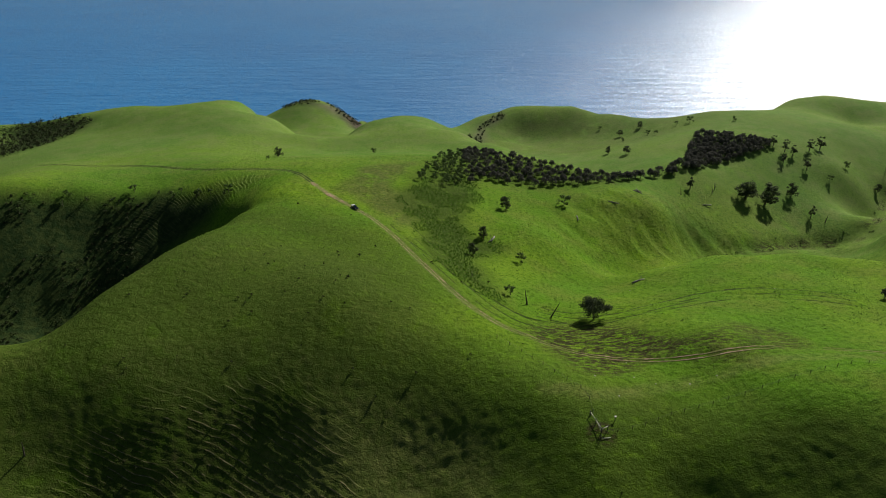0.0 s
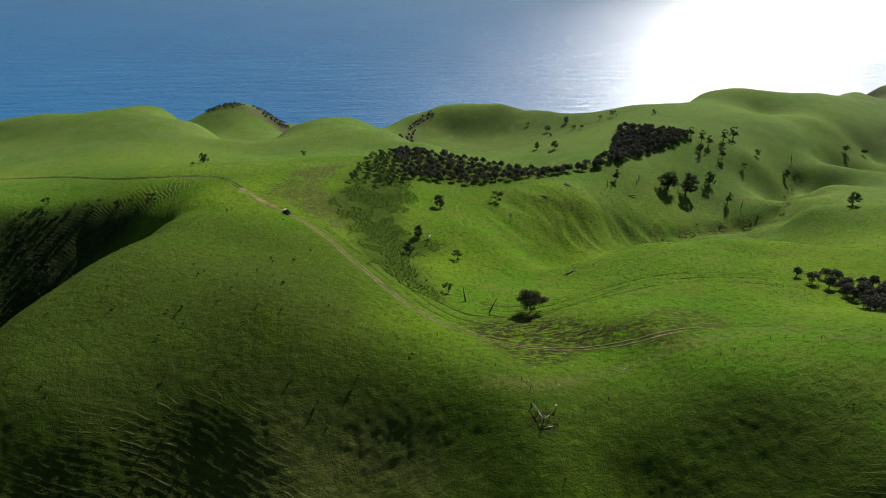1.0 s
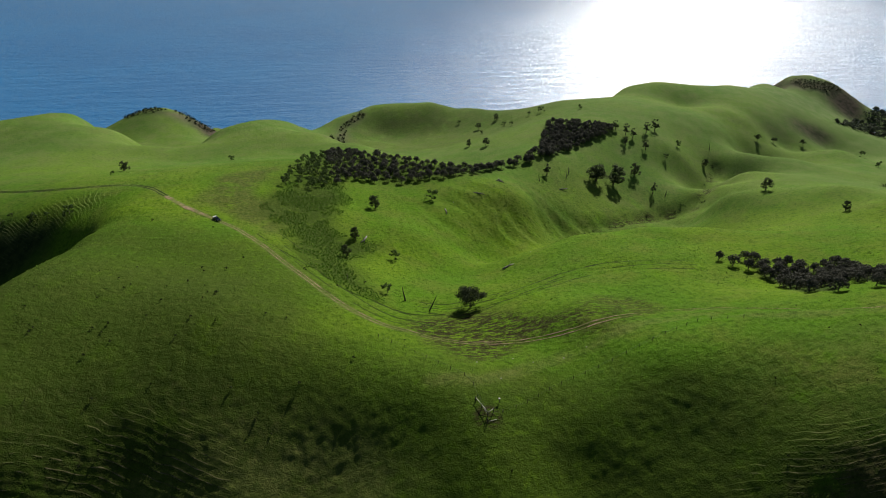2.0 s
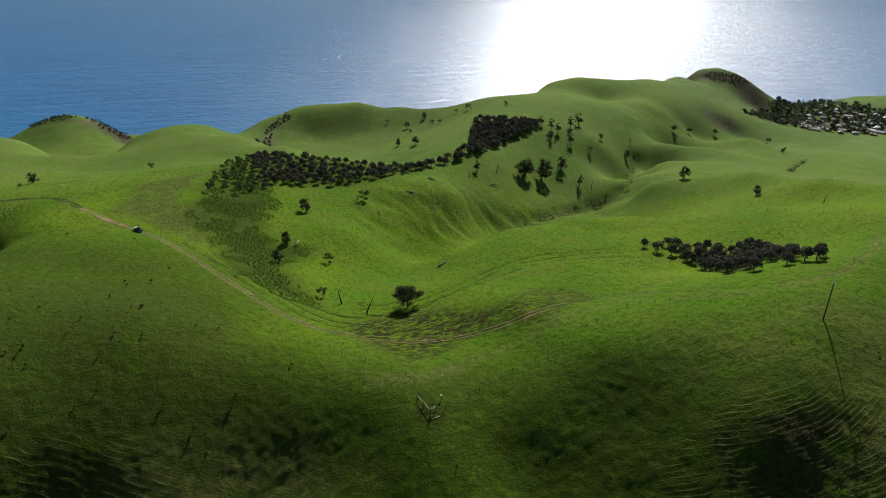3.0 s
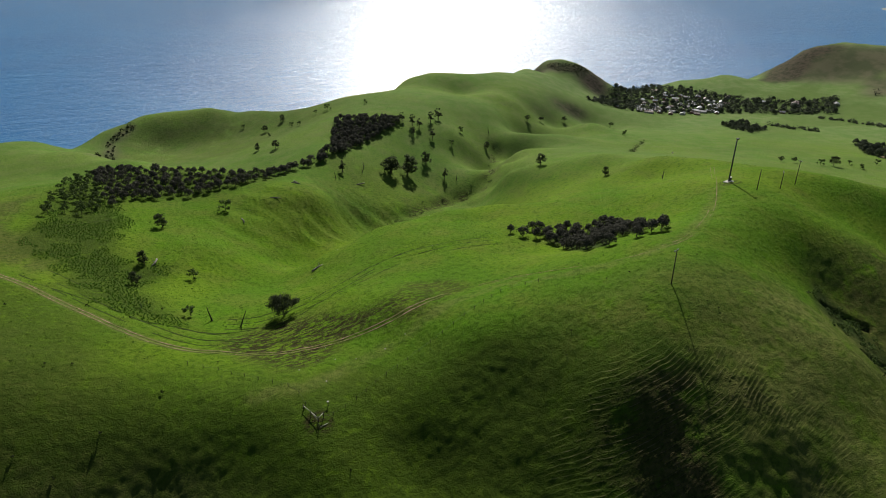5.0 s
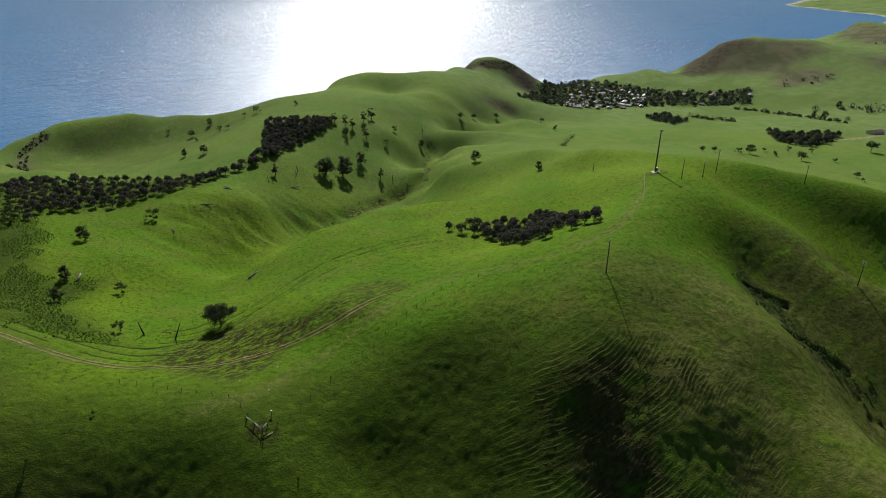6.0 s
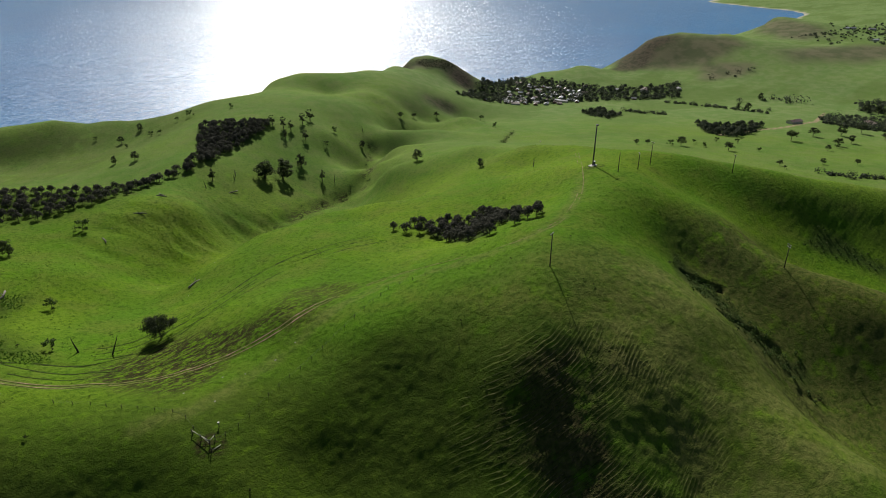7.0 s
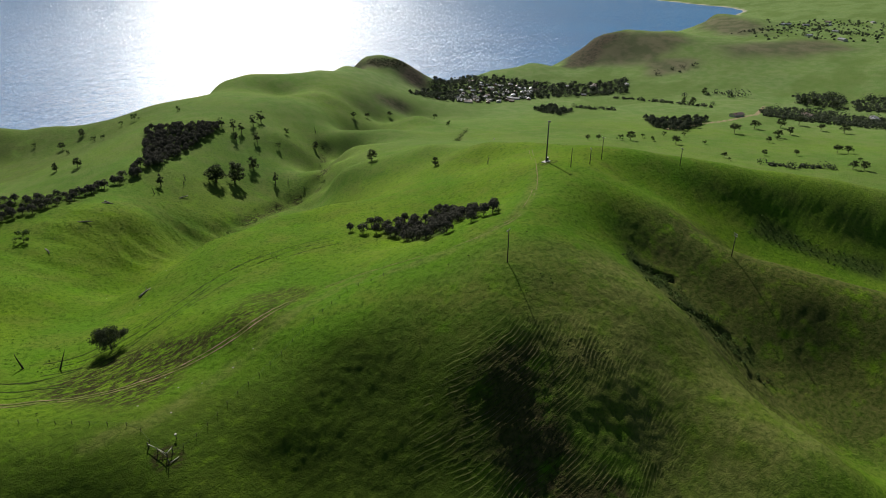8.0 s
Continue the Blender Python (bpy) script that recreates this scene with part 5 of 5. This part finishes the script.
def tussocks(name, n, seed, x0, x1, y0, y1, size, label):
    """Grass tussocks spread over a stretch of pasture, as blades in small fans."""
    g = np.random.default_rng(seed)
    x, y = g.uniform(x0, x1, n * 2), g.uniform(y0, y1, n * 2)
    keep = fractal(x, y, 22, seed, 4) - 0.5 * tread_zone(x, y) > g.uniform(-0.5, 0.6, len(x))
    x, y = x[keep][:n], y[keep][:n]
    z = relief(x, y)
    n = len(x)
    blades = 5
    a = g.uniform(0, 2 * pi, (n, blades))
    h = (size * g.uniform(0.5, 1.35, (n, 1))) * g.uniform(0.7, 1.2, (n, blades))
    w = h * 0.6
    dx, dy = np.cos(a), np.sin(a)
    cx, cy, cz = x[:, None], y[:, None], z[:, None] - 0.05
    v = np.empty((n, blades, 4, 3))
    v[:, :, 0] = np.stack([cx - dy * w * 0.6, cy + dx * w * 0.6, cz + 0 * h], 2)
    v[:, :, 1] = np.stack([cx + dy * w * 0.6, cy - dx * w * 0.6, cz + 0 * h], 2)
    v[:, :, 2] = np.stack([cx + dy * w + dx * h * 0.8, cy - dx * w + dy * h * 0.8, cz + h * 0.5], 2)
    v[:, :, 3] = np.stack([cx - dy * w + dx * h * 0.8, cy + dx * w + dy * h * 0.8, cz + h * 0.5], 2)
    count = n * blades
    me = bpy.data.meshes.new(name)
    me.vertices.add(count * 4)
    me.vertices.foreach_set("co", v.ravel())
    me.loops.add(count * 4)
    me.loops.foreach_set("vertex_index", np.arange(count * 4, dtype=np.int32))
    me.polygons.add(count)
    me.polygons.foreach_set("loop_start", np.arange(0, count * 4, 4, dtype=np.int32))
    me.update(calc_edges=True)
    me.materials.append(TUFT)
    return tagged(new(name, me), label, "grass", kind="stuff")


tussocks("grass_tussocks", 26000, 3, -150, 250, 60, 210, 0.11, "small grass tussocks dotted over the near slopes")
tussocks("far_tussocks", 12000, 4, -150, 330, 180, 420, 0.30, "grass tussocks dotted over the far valley sides")

# ---------------------------------------------------------------- fences


def make_post(h, r0, seed):
    r = random.Random(seed)
    bm = bmesh.new()
    tube(bm, [(0, 0, -0.3), (0.01, 0, h * 0.5), (r.uniform(-.03, .03), r.uniform(-.03, .03), h)], [r0, r0 * 0.95, r0 * 0.85], 7)
    me = bpy.data.meshes.new("post")
    bm.to_mesh(me)
    bm.free()
    me.materials.append(POST)
    return me


POST_MESH = [make_post(1.25, 0.085, i) for i in range(3)]


def build_fence(line, spacing, label):
    """A wire fence that follows the ground: each post, and each run of wire."""
    pts = curve(line, 1.0)
    p = np.array(pts)
    run = np.concatenate([[0], np.cumsum(np.hypot(*np.diff(p, axis=0).T))])
    at = np.arange(0, run[-1], spacing)
    x, y = np.interp(at, run, p[:, 0]), np.interp(at, run, p[:, 1])
    z = relief(x, y)
    root = tagged(empty("fence", x[0], y[0], z[0]), label, "fence")
    for i in range(len(x)):
        ob = new("post", POST_MESH[i % 3])
        ob.parent = root
        ob.matrix_basis = Matrix.Translation((x[i] - x[0], y[i] - y[0], z[i] - z[0])) @ Matrix.Rotation(rng.uniform(-0.08, 0.08), 4, "X") @ Matrix.Rotation(rng.uniform(0, 6), 4, "Z")
    for hgt in (0.35, 0.65, 0.95, 1.22):
        bm = bmesh.new()
        tube(bm, [(x[i] - x[0], y[i] - y[0], z[i] - z[0] + hgt) for i in range(len(x))], [0.006] * len(x), 3)
        part("wire", bm, WIRE, root)
    return root


build_fence(FENCE_A, 5.2, "post and wire fence running down the slope")
build_fence(FENCE_B, 4.6, "post and wire fence climbing along the ridge")

# corner brace where the fences meet
cx, cy = FENCE_B[0]
cz = ground_z(cx, cy)
brace = tagged(empty("fence_corner", cx, cy, cz), "timber corner brace with pale rails on bare soil", "fence corner")


def corner_post(x, y, h, r0):
    bm = bmesh.new()
    z = ground_z(cx + x, cy + y) - cz
    tube(bm, [(x, y, z - 0.4), (x, y, z + h * 0.5), (x + 0.03, y, z + h)], [r0, r0 * 0.95, r0 * 0.9], 9)
    part("corner_post", bm, POST, brace, smooth_faces=True)
    return Vector((x, y, z))


def rail(a, b, r0):
    bm = bmesh.new()
    tube(bm, [a, (a + b) / 2, b], [r0, r0, r0], 7)
    part("rail", bm, PIPE, brace, "pale timber rail", True)


k0, k1, k2 = corner_post(0, 0, 1.6, 0.15), corner_post(-0.9, 2.9, 1.5, 0.12), corner_post(1.9, 1.0, 1.5, 0.12)
k3, k4 = corner_post(-1.8, 6.0, 1.5, 0.14), corner_post(-0.6, -1.9, 1.4, 0.14)
up = Vector((0, 0, 1.2))
rail(k0 + up, k1 + up, 0.10)
rail(k0 + up, k2 + up, 0.09)
rail(k1 + up, k3 + up * 0.9, 0.09)
rail(k1 + up, k0 + Vector((0, 0, 0.3)), 0.06)
rail(k4 + up * 0.2 + Vector((0.4, 0, 0)), k4 + Vector((2.8, 0.5, 0.1)), 0.08)

# pale trough lid on a post by the corner
tx, ty = cx + 4.6, cy + 4.2
tank = tagged(empty("marker_post", tx, ty, ground_z(tx, ty)), "pale-capped marker post by the fence corner", "post")
bm = bmesh.new()
tube(bm, [(0, 0, -0.3), (0, 0, 1.2)], [0.11, 0.10], 8)
part("post", bm, POST, tank)
bm = bmesh.new()
box(bm, 0, 0, 1.2, 0.55, 0.45, 0.32, 0.06)
part("cap", bm, PIPE, tank, "pale weathered cap")

# ---------------------------------------------------------------- power poles
POLES = [(150, 105, 11.6), (264, 67, 10.7), (258, 146, 9.5), (277, 146, 8.4), (295, 149, 12), (339, 123, 9.9)]


def make_pole(x, y, h, arms, turn, label):
    root = tagged(empty("power_pole", x, y, ground_z(x, y), turn), label, "power pole", "power poles")
    bm = bmesh.new()
    tube(bm, [(0, 0, -0.6), (0, 0, h * 0.5), (0, 0, h)], [0.21, 0.17, 0.13], 10)
    part("pole", bm, POLEWOOD, root, smooth_faces=True)
    for k in range(arms):
        z = h - 0.35 - 1.0 * k
        bm = bmesh.new()
        box(bm, 0, 0.16, z, 2.5, 0.12, 0.14, 0.015)
        arm = part("crossarm", bm, POLEWOOD, root)
        for s in (-1.1, -0.45, 0.45, 1.1):
            bm = bmesh.new()
            tube(bm, [(s, 0.16, z + 0.14), (s, 0.16, z + 0.22), (s, 0.16, z + 0.27), (s, 0.16, z + 0.36), (s, 0.16, z + 0.44)], [0.03, 0.13, 0.08, 0.13, 0.06], 9)
            part("insulator", bm, PORCELAIN, arm, "white porcelain insulator", True)
    if arms:
        for s in (-1, 1):
            bm = bmesh.new()
            tube(bm, [(s * 0.75, 0.12, h - 0.33), (0, 0.14, h - 1.1)], [0.025, 0.025], 5)
            part("stay", bm, STEEL, root)
    return root


for i, (x, y, h) in enumerate(POLES):
    make_pole(x, y, h, (1, 2, 0, 1, 1, 1)[i], radians((10, 50, 0, 40, 70, 60)[i]),
              "bare timber pole without crossarm on the ridge" if i == 2 else "timber power pole with crossarm and white insulators")

x, y, h = [(261, 162, 20.4)][0]
mast = tagged(empty("steel_mast", x, y, ground_z(x, y)), "tall dark steel mast on a concrete pad", "mast")
bm = bmesh.new()
tube(bm, [(0, 0, -0.3), (0, 0, 0.3), (0, 0, h * 0.5), (0, 0, h)], [0.42, 0.38, 0.33, 0.27], 14)
part("shaft", bm, DARKSTEEL, mast, smooth_faces=True)
bm = bmesh.new()
tube(bm, [(0, 0, h), (0, 0, h + 0.35)], [0.55, 0.55], 14)
box(bm, 0.75, 0, h - 0.4, 0.9, 0.7, 0.7, 0.05)
part("head", bm, DARKSTEEL, mast, "dark equipment head")
bm = bmesh.new()
box(bm, 0.2, -0.3, -0.35, 4.6, 3.4, 0.55, 0.05)
pad = part("pad", bm, CONCRETE, mast, "pale concrete pad")
bm = bmesh.new()
box(bm, 1.7, 0.4, 0.2, 1.1, 0.7, 1.6, 0.04)
cab = part("cabinet", bm, DARKSTEEL, mast, "dark equipment cabinet")
bm = bmesh.new()
box(bm, 1.7, 0.4, 1.8, 1.3, 0.9, 0.08, 0.02)
part("cabinet_lid", bm, TRIM, cab, "white cabinet lid")
for k in range(6):
    a = k * pi / 3
    bm = bmesh.new()
    tube(bm, [(cos(a) * 0.52, sin(a) * 0.52, 0.2), (cos(a) * 0.52, sin(a) * 0.52, 0.36)], [0.05, 0.05], 6)
    part("bolt", bm, STEEL, mast)

# ---------------------------------------------------------------- the vehicle on the track


def build_car(x, y, heading):
    z = ground_z(x, y)
    root = tagged(empty("pickup_truck", x, y, z + 0.02, heading), "dark blue pickup truck parked on the dirt track", "car")
    bm = bmesh.new()
    box(bm, 0, 0, 0.48, 4.9, 1.80, 0.52, 0.10)
    box(bm, 1.65, 0, 0.95, 1.45, 1.68, 0.22, 0.09)
    body = part("body", bm, PAINT, root)
    bm = bmesh.new()
    vs = box(bm, -0.1, 0, 0.98, 2.3, 1.66, 0.78)
    for v in bm.verts:
        if v.co.z > 1.5:
            v.co.x = -0.1 + (v.co.x + 0.1) * 0.72 - 0.12
            v.co.y *= 0.84
    bmesh.ops.bevel(bm, geom=list(bm.edges), offset=0.06, segments=2, affect="EDGES")
    part("cabin", bm, PAINT, root)
    for s in (-1, 1):
        for cx0, w in ((-0.62, 0.75), (0.28, 0.72)):
            bm = bmesh.new()
            box(bm, cx0, s * 0.785, 1.16, w, 0.03, 0.40, 0.01, Matrix.Translation((0, 0, 0)))
            part("side_window", bm, GLASS, root, "dark side window")
        bm = bmesh.new()
        box(bm, 0.95, s * 1.0, 1.12, 0.12, 0.20, 0.16, 0.03)
        part("mirror", bm, PAINT, root)
        bm = bmesh.new()
        box(bm, 2.42, s * 0.66, 0.78, 0.08, 0.36, 0.16, 0.02)
        part("headlight", bm, LAMP, root, "clear headlight")
        bm = bmesh.new()
        box(bm, -2.42, s * 0.78, 0.74, 0.08, 0.16, 0.28, 0.02)
        part("tail_light", bm, TAIL, root, "red tail light")
    bm = bmesh.new()
    box(bm, 0, 0, 0, 0.03, 1.38, 0.66, 0.01, Matrix.Translation((0.92, 0, 1.05)) @ Matrix.Rotation(radians(-32), 4, "Y"))
    part("windscreen", bm, GLASS, root, "dark windscreen")
    bm = bmesh.new()
    box(bm, -1.82, 0, 0.98, 1.25, 1.66, 0.62, 0.08)
    part("canopy", bm, TRAYCOVER, root, "pale tray canopy")
    for s, cx0 in itertools.product((-1, 1), (1.55, -1.5)):
        bm = bmesh.new()
        tube(bm, [(cx0, s * 0.94, 0.38), (cx0, s * 0.90, 0.38), (cx0, s * 0.72, 0.38), (cx0, s * 0.68, 0.38)], [0.33, 0.38, 0.38, 0.33], 18)
        wheel = part("wheel", bm, RUBBER, root, "black tyre")
        bm = bmesh.new()
        tube(bm, [(cx0, s * 0.955, 0.38), (cx0, s * 0.93, 0.38)], [0.20, 0.24], 12)
        part("rim", bm, STEEL, wheel, "steel rim")
    for s, w in ((2.5, 0.16), (-2.5, 0.14)):
        bm = bmesh.new()
        box(bm, s, 0, 0.48, w, 1.76, 0.24, 0.05)
        part("bumper", bm, DARKSTEEL, root)
    return root


x, y, h = [(-44, 290, 2.4)][0]
build_car(x, y, radians(-58))

# ---------------------------------------------------------------- houses


def make_house(w, d, h, pitch, wall, label, category="house", group="village houses"):
    root = tagged(empty("house", 0, 0, -500), label, category, group)
    bm = bmesh.new()
    box(bm, 0, 0, -1.2, w, d, h + 1.2)
    part("wall", bm, wall, root)
    rise = d / 2 * pitch
    o = 0.5
    bm = bmesh.new()
    prof = [(-d / 2 - o, h - o * pitch), (0, h + rise), (d / 2 + o, h - o * pitch), (d / 2 + o, h - o * pitch + 0.18), (0, h + rise + 0.2), (-d / 2 - o, h - o * pitch + 0.18)]
    ends = [[bm.verts.new((s * (w / 2 + o), py, pz)) for py, pz in prof] for s in (-1, 1)]
    for k in range(6):
        bm.faces.new((ends[0][k], ends[0][(k + 1) % 6], ends[1][(k + 1) % 6], ends[1][k]))
    for e, fl in zip(ends, (False, True)):
        q = e[::-1] if fl else e
        bm.faces.new((q[0], q[1], q[4], q[5]))
        bm.faces.new((q[1], q[2], q[3], q[4]))
    roof = part("roof", bm, ROOF, root, "sheet metal gable roof")
    for s in (-1, 1):
        bm = bmesh.new()
        vs = [bm.verts.new((s * (w / 2 - 0.01), -d / 2, h)), bm.verts.new((s * (w / 2 - 0.01), d / 2, h)), bm.verts.new((s * (w / 2 - 0.01), 0, h + rise))]
        bm.faces.new(vs)
        part("gable", bm, wall, root)
    bm = bmesh.new()
    box(bm, w * 0.22, d * 0.2, h + rise * 0.4, 0.6, 0.6, rise * 0.6 + 0.9)
    part("chimney", bm, WALL_BRICK, roof)
    for s in (-1, 1):
        for cx0 in (-w * 0.32, w * 0.32):
            bm = bmesh.new()
            box(bm, cx0, s * (d / 2 + 0.02), 0.95, 1.6, 0.08, 1.2)
            win = part("window", bm, TRIM, root)
            bm = bmesh.new()
            box(bm, cx0, s * (d / 2 + 0.05), 1.05, 1.4, 0.06, 1.0)
            part("pane", bm, GLASS, win, "dark window pane")
    bm = bmesh.new()
    box(bm, 0, -d / 2 - 0.02, 0.05, 0.95, 0.08, 2.05)
    part("door", bm, DOORPAINT, root)
    return root


HOUSE_P = [make_house(14, 9, 2.8, 0.42, WALL_PAINT, "low rendered house with sheet metal roof among trees"),
           make_house(11, 8, 2.7, 0.5, WALL_BRICK, "small brick house with gable roof among trees"),
           make_house(18, 10, 3.0, 0.35, WALL_PAINT, "long pale house with sheet metal roof among trees")]
r = random.Random(77)
spots = scatter(CORE, 15.0, 23, 2500)[:70] + scatter(VILLAGE, 40.0, 24, 600)[:12]
for i, (x, y) in enumerate(spots):
    hz = ground_z(x, y)
    if hz < 1.5:
        continue
    copy_thing(HOUSE_P[i % 3], Matrix.Translation((x, y, hz)) @ Matrix.Rotation(r.choice((0.5, 2.07)) + r.uniform(-0.15, 0.15), 4, "Z") @ Matrix.Scale(0.68, 4))
for x, y in scatter(FAR_TOWN, 90.0, 67, 900)[:16]:
    copy_thing(HOUSE_P[2], Matrix.Translation((x, y, ground_z(x, y) + 0.5)) @ Matrix.Rotation(r.uniform(0, 3), 4, "Z"))
for x, y, h in [(879, 255, 4.6), (956, 186, 4.7), (978, 113, 5.3), (976, 523, 4.9)]:
    copy_thing(HOUSE_P[2], Matrix.Translation((x, y, ground_z(x, y))) @ Matrix.Rotation(r.uniform(0, 3), 4, "Z"))

for p in GUM_P + PADDOCK_P + SLIM_P + COPSE_P + FAR_P + BUSH_P + DEAD_P + SHRUB_P + ROCK_P + [LOG_P] + HOUSE_P:
    park(p)
